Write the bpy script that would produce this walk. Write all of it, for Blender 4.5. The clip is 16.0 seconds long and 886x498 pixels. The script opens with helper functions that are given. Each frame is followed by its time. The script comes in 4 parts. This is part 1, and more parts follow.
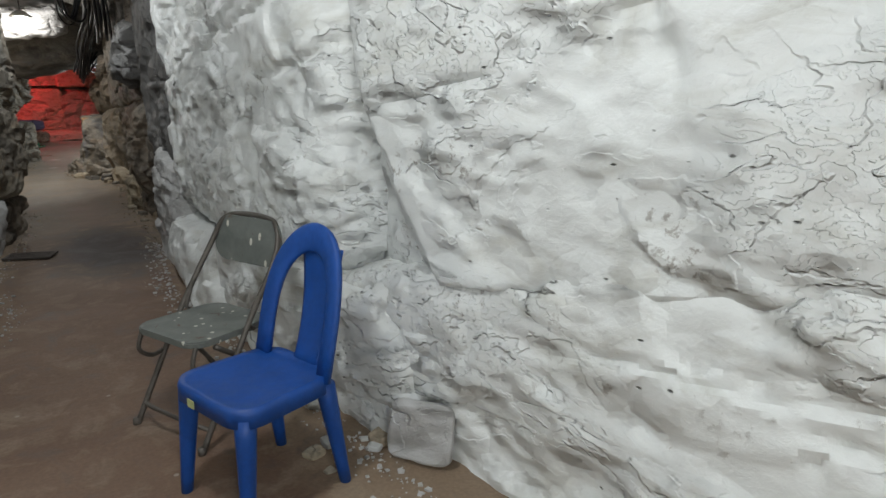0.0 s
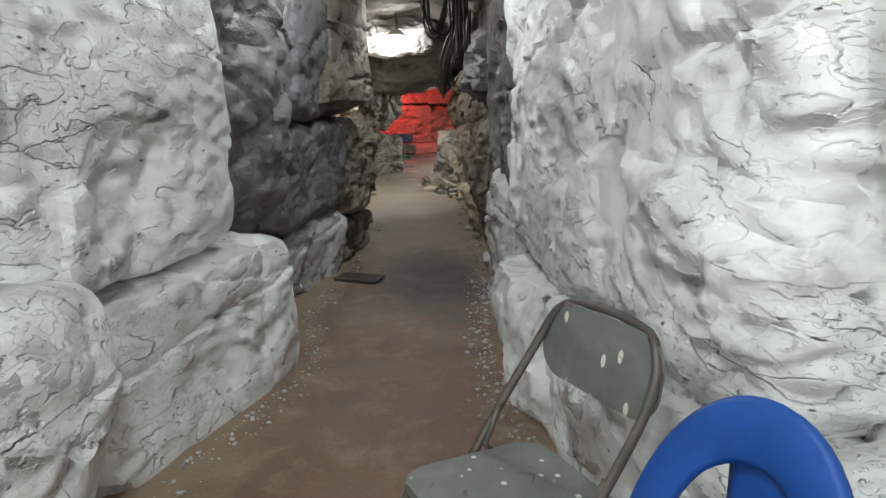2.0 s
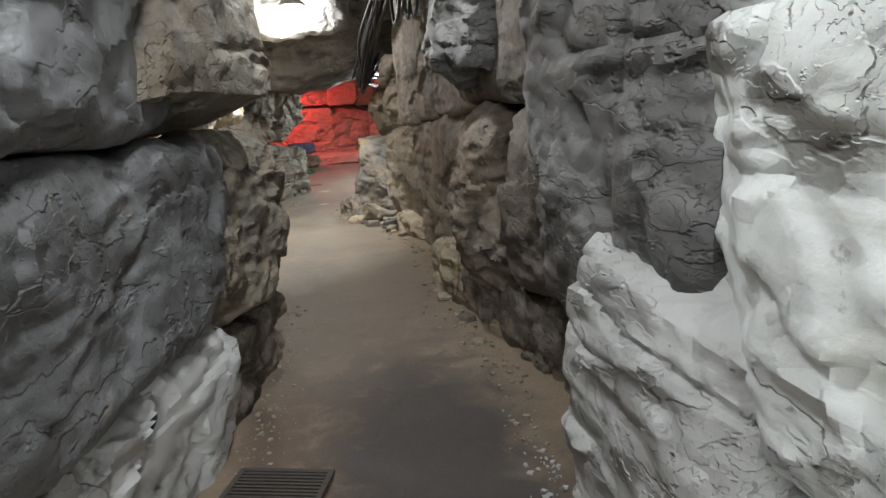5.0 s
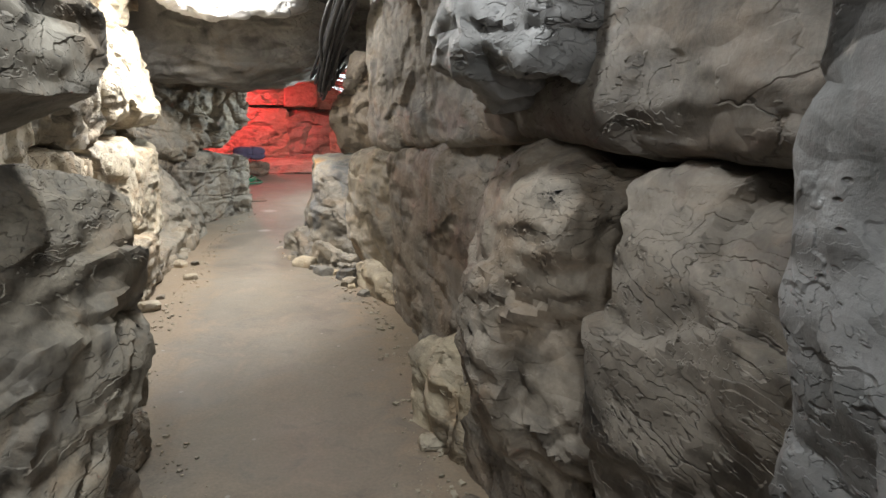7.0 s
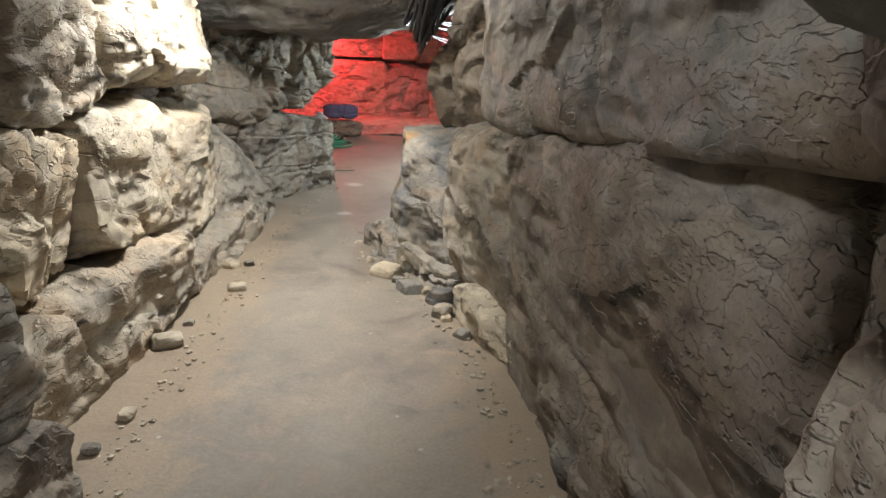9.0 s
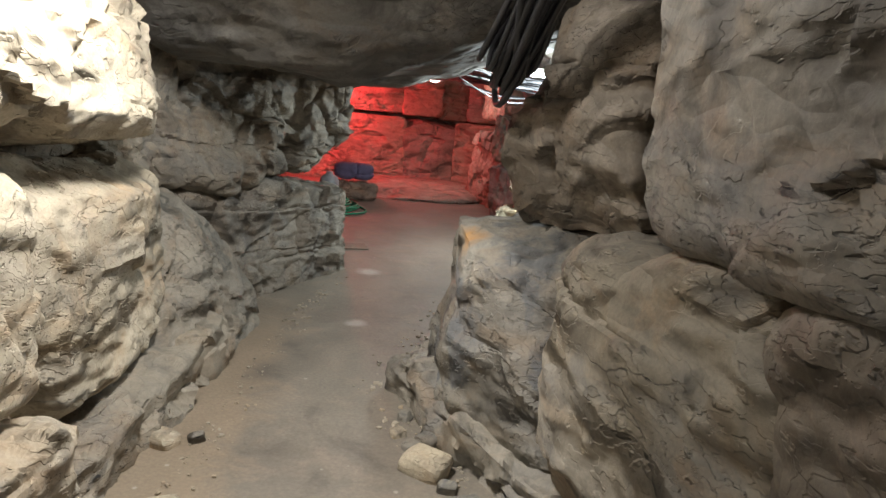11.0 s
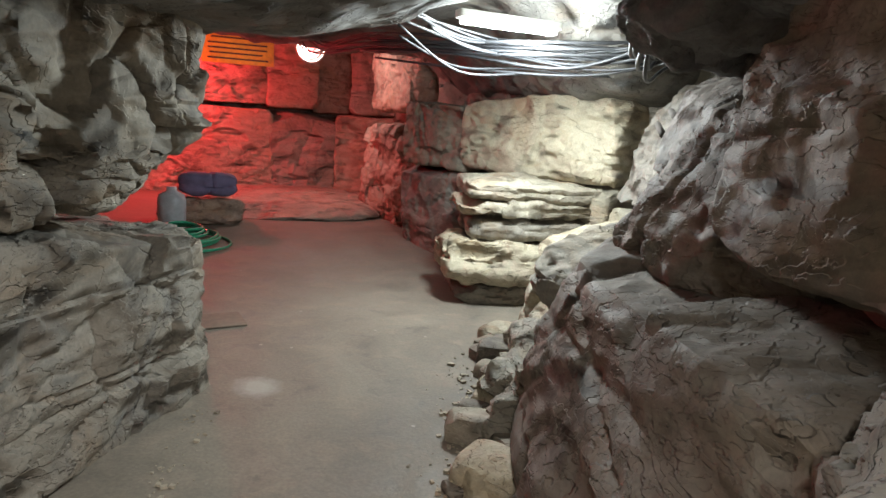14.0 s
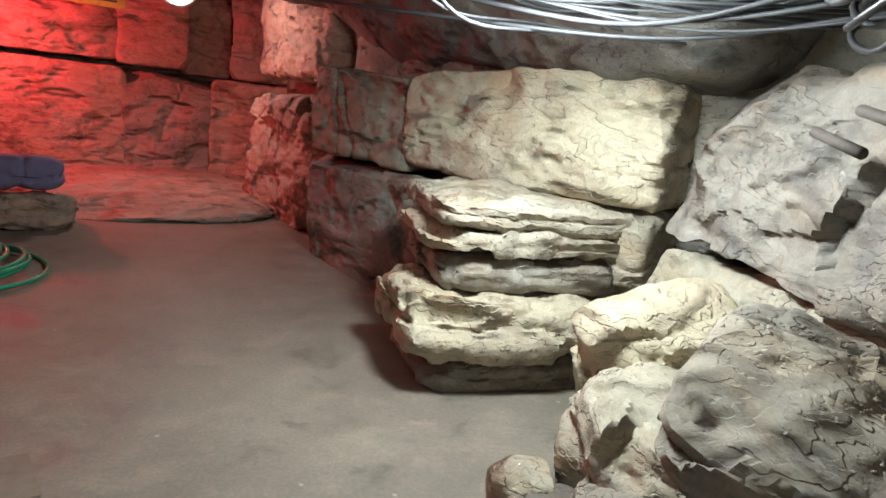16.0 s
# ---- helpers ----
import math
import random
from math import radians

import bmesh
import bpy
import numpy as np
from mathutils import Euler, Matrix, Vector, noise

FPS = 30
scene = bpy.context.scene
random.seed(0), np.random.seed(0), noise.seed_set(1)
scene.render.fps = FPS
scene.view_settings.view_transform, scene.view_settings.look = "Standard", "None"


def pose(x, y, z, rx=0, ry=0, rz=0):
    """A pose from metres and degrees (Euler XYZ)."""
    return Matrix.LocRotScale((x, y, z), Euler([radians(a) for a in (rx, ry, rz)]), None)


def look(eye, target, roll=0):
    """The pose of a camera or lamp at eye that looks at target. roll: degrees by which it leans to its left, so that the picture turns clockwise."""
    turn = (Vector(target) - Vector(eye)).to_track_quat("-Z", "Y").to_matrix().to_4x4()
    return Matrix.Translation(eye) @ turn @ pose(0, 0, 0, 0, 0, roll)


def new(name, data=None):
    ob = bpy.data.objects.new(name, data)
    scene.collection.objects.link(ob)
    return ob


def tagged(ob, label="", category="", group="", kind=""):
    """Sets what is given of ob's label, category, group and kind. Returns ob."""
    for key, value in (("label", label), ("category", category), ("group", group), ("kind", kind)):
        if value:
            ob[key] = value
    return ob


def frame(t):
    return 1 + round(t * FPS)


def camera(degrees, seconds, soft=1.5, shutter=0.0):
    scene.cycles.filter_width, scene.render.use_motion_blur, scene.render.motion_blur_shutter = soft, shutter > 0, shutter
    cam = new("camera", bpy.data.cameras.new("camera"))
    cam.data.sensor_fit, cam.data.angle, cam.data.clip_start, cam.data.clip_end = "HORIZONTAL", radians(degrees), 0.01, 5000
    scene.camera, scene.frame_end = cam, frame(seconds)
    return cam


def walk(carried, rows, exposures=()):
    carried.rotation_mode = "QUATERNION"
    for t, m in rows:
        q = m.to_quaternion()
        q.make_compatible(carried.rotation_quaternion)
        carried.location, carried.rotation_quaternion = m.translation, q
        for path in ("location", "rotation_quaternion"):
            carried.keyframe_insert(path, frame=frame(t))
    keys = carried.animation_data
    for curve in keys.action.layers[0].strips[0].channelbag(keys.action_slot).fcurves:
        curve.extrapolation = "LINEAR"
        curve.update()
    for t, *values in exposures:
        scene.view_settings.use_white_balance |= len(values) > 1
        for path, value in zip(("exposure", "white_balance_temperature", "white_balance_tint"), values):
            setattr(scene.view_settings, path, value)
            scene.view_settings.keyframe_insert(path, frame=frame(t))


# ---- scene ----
cam = camera(68.8, 16.0)
PATH = [
    (0.0, (0.000, 0.000, 1.325), (0.993, 1.666, 0.835), -0.16),
    (0.5, (0.147, 0.253, 1.284), (0.711, 2.102, 0.769), -0.94),
    (1.0, (0.259, 0.525, 1.279), (0.429, 2.439, 0.726), -0.37),
    (1.5, (0.251, 0.897, 1.289), (0.360, 2.838, 0.822), 0.88),
    (2.0, (0.255, 1.262, 1.276), (0.298, 3.214, 0.842), -0.48),
    (2.5, (0.239, 1.687, 1.271), (0.242, 3.641, 0.846), -1.57),
    (3.0, (0.156, 2.085, 1.274), (0.348, 4.035, 0.873), -2.16),
    (3.5, (0.110, 2.488, 1.229), (0.301, 4.441, 0.841), -3.27),
    (3.7, (0.085, 2.666, 1.254), (0.211, 4.629, 0.890), -2.22),
    (5.8, (-0.034, 4.672, 1.237), (0.550, 6.527, 0.772), 0.41),
    (6.0, (0.004, 4.824, 1.241), (0.613, 6.692, 0.864), 1.91),
    (6.5, (0.089, 5.205, 1.267), (0.496, 7.115, 0.834), 2.18),
    (7.0, (0.120, 5.605, 1.305), (0.605, 7.500, 0.888), 1.40),
    (7.5, (0.228, 5.912, 1.262), (0.673, 7.835, 0.939), -0.27),
    (8.0, (0.290, 6.266, 1.342), (0.587, 8.184, 0.858), -0.24),
    (8.5, (0.261, 6.651, 1.369), (0.581, 8.547, 0.819), 3.65),
    (9.0, (0.254, 7.072, 1.332), (0.454, 8.983, 0.775), 2.54),
    (9.5, (0.186, 7.548, 1.333), (0.285, 9.490, 0.861), 3.48),
    (9.7, (0.141, 7.744, 1.356), (0.327, 9.682, 0.900), 4.11),
    (11.8, (0.050, 9.369, 1.262), (0.224, 11.329, 0.906), 5.17),
    (12.0, (0.000, 9.518, 1.253), (0.206, 11.476, 0.902), 4.52),
    (12.5, (-0.045, 9.916, 1.248), (0.346, 11.839, 0.860), 3.44),
    (13.0, (-0.081, 10.366, 1.253), (0.133, 12.327, 0.926), 4.10),
    (13.5, (-0.106, 10.831, 1.239), (0.349, 12.739, 0.850), 3.13),
    (14.0, (-0.091, 11.281, 1.194), (0.507, 13.152, 0.821), 3.71),
    (14.5, (-0.083, 11.768, 1.200), (0.649, 13.601, 0.878), 2.86),
    (15.0, (-0.080, 12.188, 1.205), (0.900, 13.901, 0.879), 1.87),
    (15.5, (0.000, 12.585, 1.209), (0.918, 14.330, 0.874), 5.43),
    (16.0, (0.091, 13.037, 1.209), (1.033, 14.751, 0.790), 6.60),
]
EXPOSURES = [(0.0, -0.05), (0.5, -0.1), (1.0, 0.45), (2.0, 0.5), (3.0, 0.62), (3.7, 0.7), (6.0, 1.15), (8.0, 1.4), (9.7, 0.95), (11.8, 0.6), (13.0, 0.5), (14.0, 0.75), (15.0, 0.92), (16.0, 0.75)]
walk(cam, [(t, look(eye, target, roll)) for t, eye, target, roll in PATH], EXPOSURES)

# ---- light ----
world = bpy.data.worlds.new("world")
scene.world = world
world.use_nodes = True
world.node_tree.nodes["Background"].inputs[0].default_value = (0.6, 0.65, 0.7, 1)
world.node_tree.nodes["Background"].inputs[1].default_value = 0.02


def lamp(name, place, watts, colour=(1, 1, 1), size=0.08, kind="POINT", aim=None, spread=(0.6, 0.1)):
    data = bpy.data.lights.new(name, kind)
    data.energy, data.color = watts, colour
    if kind == "POINT":
        data.shadow_soft_size = size
    if kind == "SPOT":
        data.shadow_soft_size, data.spot_size, data.spot_blend = size, *spread
    if kind == "AREA":
        data.shape, data.size, data.size_y = "RECTANGLE", *spread
    ob = new(name, data)
    ob.matrix_world = look(place, aim) if aim else Matrix.Translation(place)
    return ob


COOL = (0.93, 0.98, 1.0)
lamp("entrance_bulb", (0.0, -1.2, 1.8), 118, COOL, 0.12)
lamp("second_bulb", (0.0, 1.5, 2.4), 60, COOL, 0.12)
lamp("passage_bulb", (-0.05, 4.9, 2.3), 30, COOL, 0.1)
# Added fill lamp out of view; brightens boulder tops and floor below it.
lamp("middle_fill_lamp", (0.1, 7.2, 2.35), 31, COOL, 0.08, "SPOT", (0.1, 7.25, 0.0), (2.35, 0.6))
lamp("flood_bulb", (-0.3, 10.6, 2.12), 95, (1.0, 0.98, 0.95), 0.1, "SPOT", (-1.0, 10.9, 0.4), (2.2, 0.4))
lamp("flood_bulb_spill", (-0.16, 10.6, 2.1), 21, (1.0, 0.98, 0.95), 0.08)
lamp("tube_light", (1.38, 14.9, 1.66), 84, (0.87, 0.98, 1.0), 0.14)
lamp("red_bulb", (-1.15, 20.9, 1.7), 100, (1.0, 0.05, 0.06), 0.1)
# Added pale fill in front of the round lamp; softens the chamber's red.
lamp("chamber_fill_light", (0.74, 19.95, 2.05), 34, (1.0, 0.72, 0.66), 0.12)


# ---- materials ----
def material(name):
    m = bpy.data.materials.new(name)
    m.use_nodes = True
    t = m.node_tree
    return m, t, t.nodes, t.links, t.nodes["Principled BSDF"]


def tex_noise(t, scale, detail=4.0, rough=0.55, vec=None, warp=0.0):
    n = t.nodes.new("ShaderNodeTexNoise")
    n.inputs["Scale"].default_value, n.inputs["Detail"].default_value = scale, detail
    n.inputs["Roughness"].default_value, n.inputs["Distortion"].default_value = rough, warp
    if vec:
        t.links.new(vec, n.inputs["Vector"])
    return n.outputs["Fac"]


def ramp(t, fac, stops):
    r = t.nodes.new("ShaderNodeValToRGB")
    e = r.color_ramp.elements
    while len(e) < len(stops):
        e.new(0.5)
    for k, (p, c) in enumerate(stops):
        e[k].position = p
        e[k].color = (*c, 1) if isinstance(c, tuple) else (c, c, c, 1)
    t.links.new(fac, r.inputs["Fac"])
    return r.outputs["Color"]


def mix(t, fac, a, b, mode="MIX"):
    n = t.nodes.new("ShaderNodeMix")
    n.data_type, n.blend_type = "RGBA", mode
    for value, key in ((fac, 0), (a, 6), (b, 7)):
        if isinstance(value, (int, float)):
            n.inputs[key].default_value = value
        elif isinstance(value, tuple):
            n.inputs[key].default_value = (*value, 1)
        else:
            t.links.new(value, n.inputs[key])
    return n.outputs[2]


def math_node(t, op, a, b=0.0):
    n = t.nodes.new("ShaderNodeMath")
    n.operation = op
    for k, v in enumerate((a, b)):
        if isinstance(v, (int, float)):
            n.inputs[k].default_value = v
        else:
            t.links.new(v, n.inputs[k])
    return n.outputs[0]


def bump(t, bsdf, layers):
    last = None
    for fac, strength, dist in layers:
        b = t.nodes.new("ShaderNodeBump")
        b.inputs["Strength"].default_value, b.inputs["Distance"].default_value = strength, dist
        t.links.new(fac, b.inputs["Height"])
        if last:
            t.links.new(last, b.inputs["Normal"])
        last = b.outputs["Normal"]
    t.links.new(last, bsdf.inputs["Normal"])


def place_vec(t, stretch=(1, 1, 1), offset=True):
    """World place, shifted for each object by its own random number."""
    g = t.nodes.new("ShaderNodeNewGeometry")
    m = t.nodes.new("ShaderNodeMapping")
    m.inputs["Scale"].default_value = stretch
    t.links.new(g.outputs["Position"], m.inputs["Vector"])
    if offset:
        o = t.nodes.new("ShaderNodeObjectInfo")
        c = t.nodes.new("ShaderNodeCombineXYZ")
        for k in range(3):
            t.links.new(math_node(t, "MULTIPLY", o.outputs["Random"], 7.0 + 5 * k), c.inputs[k])
        t.links.new(c.outputs[0], m.inputs["Location"])
    return m.outputs["Vector"]


def cracks(t, v, scale, width, lo, hi):
    """Thin wandering cracks, open in some places and shut in others."""
    c = t.nodes.new("ShaderNodeTexNoise")
    c.inputs["Scale"].default_value, c.inputs["Detail"].default_value = 3.0, 5.0
    t.links.new(v, c.inputs["Vector"])
    warped = t.nodes.new("ShaderNodeVectorMath")
    warped.operation = "MULTIPLY_ADD"
    t.links.new(c.outputs["Color"], warped.inputs[0])
    warped.inputs[1].default_value = (0.45, 0.45, 0.45)
    t.links.new(v, warped.inputs[2])
    e = t.nodes.new("ShaderNodeTexVoronoi")
    e.feature = "DISTANCE_TO_EDGE"
    e.inputs["Scale"].default_value = scale
    t.links.new(warped.outputs[0], e.inputs["Vector"])
    line = ramp(t, e.outputs["Distance"], [(0.0, 1.0), (width, 0.0)])
    gate = ramp(t, tex_noise(t, 1.7, 3, 0.5, v), [(lo, 0.0), (hi, 1.0)])
    return math_node(t, "MULTIPLY", line, gate)


def facets(t, scale, squash=1.5):
    """Heights of small flat flakes, each tilted its own way."""
    v = place_vec(t, (1, 1, squash))
    c = t.nodes.new("ShaderNodeTexNoise")
    c.inputs["Scale"].default_value, c.inputs["Detail"].default_value = scale * 0.9, 3.0
    t.links.new(v, c.inputs["Vector"])

    def vec(op, a, k):
        n = t.nodes.new("ShaderNodeVectorMath")
        n.operation = op
        for i, x in enumerate((a, k)):
            if isinstance(x, tuple):
                n.inputs[i].default_value = x
            else:
                t.links.new(x, n.inputs[i])
        return n.outputs["Value"] if op == "DOT_PRODUCT" else n.outputs["Vector"]

    w = 0.5 / scale
    warped = vec("ADD", v, vec("MULTIPLY", vec("SUBTRACT", c.outputs["Color"], (0.5, 0.5, 0.5)), (w, w, w)))
    e = t.nodes.new("ShaderNodeTexVoronoi")
    e.inputs["Scale"].default_value = scale
    t.links.new(warped, e.inputs["Vector"])
    flake = vec("DOT_PRODUCT", vec("SUBTRACT", warped, e.outputs["Position"]), vec("SUBTRACT", e.outputs["Color"], (0.5, 0.5, 0.5)))
    return math_node(t, "MULTIPLY", flake, ramp(t, tex_noise(t, 1.5, 3, 0.5, v), [(0.42, 0.0), (0.68, 1.0)]))


def terraces(t, v, scale, steps, lo, hi):
    """Heights of thin broken layers: flat treads with sharp edges, in some places only."""
    x = math_node(t, "MULTIPLY", tex_noise(t, scale, 5, 0.55, v, 0.25), steps)
    f = math_node(t, "FRACT", x)
    e = ramp(t, f, [(0.86, 0.0), (0.97, 1.0)])
    tread = math_node(t, "ADD", math_node(t, "FLOOR", x), e)
    gate = ramp(t, tex_noise(t, 1.2, 3, 0.5, v), [(lo, 0.0), (hi, 1.0)])
    return math_node(t, "MULTIPLY", tread, gate)


def whitewash_material(name, white, stain, amount, rough=0.5):
    m, t, n, l, p = material(name)
    v = place_vec(t)
    big = tex_noise(t, 1.3, 5, 0.6, v, 0.4)
    mid = tex_noise(t, 6.0, 6, 0.65, v, 0.3)
    fine = tex_noise(t, 38.0, 5, 0.6, v)
    col = mix(t, ramp(t, big, [(0.35, 0.0), (0.7, 1.0)]), white, tuple(c * 0.86 for c in white))
    streak = tex_noise(t, 2.2, 5, 0.6, place_vec(t, (1, 1, 2.6)), 1.2)
    col = mix(t, math_node(t, "MULTIPLY", ramp(t, streak, [(0.52, 0.0), (0.72, 1.0)]), amount), col, stain)
    chips = ramp(t, mid, [(0.66, 0.0), (0.69, 1.0)])
    col = mix(t, math_node(t, "MULTIPLY", chips, 0.55), col, (0.34, 0.31, 0.27))
    spots = n.new("ShaderNodeTexVoronoi")
    spots.inputs["Scale"].default_value = 11.0
    l.new(place_vec(t, (1, 1, 2.2)), spots.inputs["Vector"])
    pit = ramp(t, spots.outputs["Distance"], [(0.05, 1.0), (0.11, 0.0)])
    gate = ramp(t, tex_noise(t, 3.1, 4, 0.6, v), [(0.51, 0.0), (0.58, 1.0)])
    pits = math_node(t, "MULTIPLY", pit, gate)
    col = mix(t, math_node(t, "MULTIPLY", pits, 0.85), col, (0.06, 0.055, 0.05))
    crack = cracks(t, place_vec(t, (0.7, 0.7, 1.9)), 1.6, 0.006, 0.55, 0.63)
    col = mix(t, math_node(t, "MULTIPLY", crack, 0.55), col, (0.07, 0.062, 0.055))
    crumb = tex_noise(t, 24.0, 6, 0.7, v, 0.2)
    bare = math_node(t, "MULTIPLY", ramp(t, crumb, [(0.56, 0.0), (0.62, 1.0)]), ramp(t, tex_noise(t, 2.4, 4, 0.6, v), [(0.56, 0.0), (0.66, 1.0)]))
    col = mix(t, math_node(t, "MULTIPLY", bare, 0.7), col, (0.25, 0.22, 0.185))
    l.new(col, p.inputs["Base Color"])
    l.new(ramp(t, mid, [(0.3, rough - 0.12), (0.7, rough + 0.2)]), p.inputs["Roughness"])
    holes = math_node(t, "SUBTRACT", 1.0, math_node(t, "MAXIMUM", pits, crack))
    flat = place_vec(t, (1, 1, 1.8))
    bump(t, p, [(facets(t, 4.5), 0.26, 1.0), (terraces(t, flat, 1.6, 10.0, 0.40, 0.56), 0.85, 0.013), (terraces(t, flat, 5.5, 12.0, 0.44, 0.6), 0.8, 0.006), (facets(t, 13.0), 0.46, 1.0), (mid, 0.22, 0.015), (crumb, 0.4, 0.012), (fine, 0.2, 0.004), (holes, 0.9, 0.014)])
    return m


def stone_material(name, light, middle, dark, patch, patch_amount=0.5, bands=0.4, rough=0.8):
    m, t, n, l, p = material(name)
    v = place_vec(t)
    big = tex_noise(t, 1.6, 5, 0.6, v, 0.6)
    mid = tex_noise(t, 7.0, 7, 0.68, v, 0.3)
    fine = tex_noise(t, 85.0, 3, 0.6, v)
    bed = tex_noise(t, 1.1, 4, 0.5, place_vec(t, (0.7, 0.7, 5.0)), 1.4)
    col = mix(t, ramp(t, big, [(0.34, 0.0), (0.66, 1.0)]), light, middle)
    col = mix(t, math_node(t, "MULTIPLY", ramp(t, bed, [(0.45, 0.0), (0.62, 1.0)]), bands), col, dark)
    blot = tex_noise(t, 2.6, 6, 0.66, v, 1.0)
    col = mix(t, math_node(t, "MULTIPLY", ramp(t, blot, [(0.53, 0.0), (0.6, 1.0)]), patch_amount), col, patch)
    grime = ramp(t, mid, [(0.34, 1.0), (0.48, 0.0)])
    col = mix(t, math_node(t, "MULTIPLY", grime, 0.35), col, dark)
    rust = tex_noise(t, 1.9, 6, 0.7, place_vec(t, (1.0, 1.0, 1.6)), 0.8)
    col = mix(t, math_node(t, "MULTIPLY", ramp(t, rust, [(0.5, 0.0), (0.64, 1.0)]), 0.4), col, (light[0] * 0.85, light[1] * 0.62, light[2] * 0.42))
    crack = cracks(t, place_vec(t, (0.75, 0.75, 1.7)), 1.3, 0.007, 0.57, 0.65)
    col = mix(t, math_node(t, "MULTIPLY", crack, 0.45), col, tuple(c * 0.25 for c in dark))
    black = tex_noise(t, 2.9, 6, 0.68, place_vec(t, (1.0, 1.0, 1.3)), 0.5)
    col = mix(t, math_node(t, "MULTIPLY", ramp(t, black, [(0.53, 0.0), (0.66, 1.0)]), 0.66), col, tuple(c * 0.7 for c in dark))
    col = mix(t, 0.4, col, ramp(t, fine, [(0.35, 0.7), (0.68, 1.15)]), "MULTIPLY")
    o = n.new("ShaderNodeObjectInfo")
    col = mix(t, 0.8, col, ramp(t, o.outputs["Random"], [(0.0, (0.8, 0.8, 0.82)), (0.5, (1.0, 0.98, 0.94)), (1.0, (1.1, 1.04, 0.94))]), "MULTIPLY")
    l.new(col, p.inputs["Base Color"])
    l.new(ramp(t, mid, [(0.3, rough - 0.15), (0.7, min(rough + 0.12, 1.0))]), p.inputs["Roughness"])
    flat = place_vec(t, (1, 1, 2.0))
    bump(t, p, [(facets(t, 5.0), 0.28, 1.0), (facets(t, 14.0), 0.45, 1.0), (terraces(t, flat, 1.8, 16.0, 0.36, 0.52), 0.8, 0.013), (terraces(t, flat, 6.0, 12.0, 0.42, 0.58), 0.8, 0.006), (mid, 0.3, 0.02), (fine, 0.15, 0.004), (math_node(t, "SUBTRACT", 1.0, crack), 0.6, 0.014)])
    return m


def stain(m, centre, reach, colour):
    """A stain of a ragged shape round a spot on the rock."""
    t, p = m.node_tree, m.node_tree.nodes["Principled BSDF"]
    v = place_vec(t, offset=False)
    d = t.nodes.new("ShaderNodeVectorMath")
    d.operation = "DISTANCE"
    t.links.new(v, d.inputs[0])
    d.inputs[1].default_value = centre
    ragged = math_node(t, "ADD", d.outputs["Value"], math_node(t, "MULTIPLY", tex_noise(t, 6.0, 5, 0.65, v, 0.6), reach * 1.2))
    base = p.inputs["Base Color"].links[0].from_socket
    t.links.new(mix(t, ramp(t, ragged, [(reach * 1.0, 0.85), (reach * 1.55, 0.0)]), base, colour), p.inputs["Base Color"])


def plain_material(name, colour, rough=0.5, metal=0.0, scale=20.0, vary=0.25, relief=0.1):
    m, t, n, l, p = material(name)
    c = n.new("ShaderNodeTexCoord")
    a = tex_noise(t, scale, 5, 0.6, c.outputs["Object"])
    b = tex_noise(t, scale * 0.2, 4, 0.6, c.outputs["Object"])
    f = math_node(t, "ADD", math_node(t, "MULTIPLY", a, 0.5), math_node(t, "MULTIPLY", b, 0.5))
    l.new(ramp(t, f, [(0.35, tuple(x * (1 - vary) for x in colour)), (0.65, tuple(min(1, x * (1 + vary * 0.6)) for x in colour))]), p.inputs["Base Color"])
    l.new(ramp(t, b, [(0.3, max(0.05, rough - 0.12)), (0.7, min(1, rough + 0.15))]), p.inputs["Roughness"])
    p.inputs["Metallic"].default_value = metal
    bump(t, p, [(a, relief, 0.004)])
    return m


def glow_material(name, colour, strength):
    m, t, n, l, p = material(name)
    p.inputs["Base Color"].default_value = (*colour, 1)
    p.inputs["Emission Color"].default_value = (*colour, 1)
    p.inputs["Emission Strength"].default_value = strength
    return m


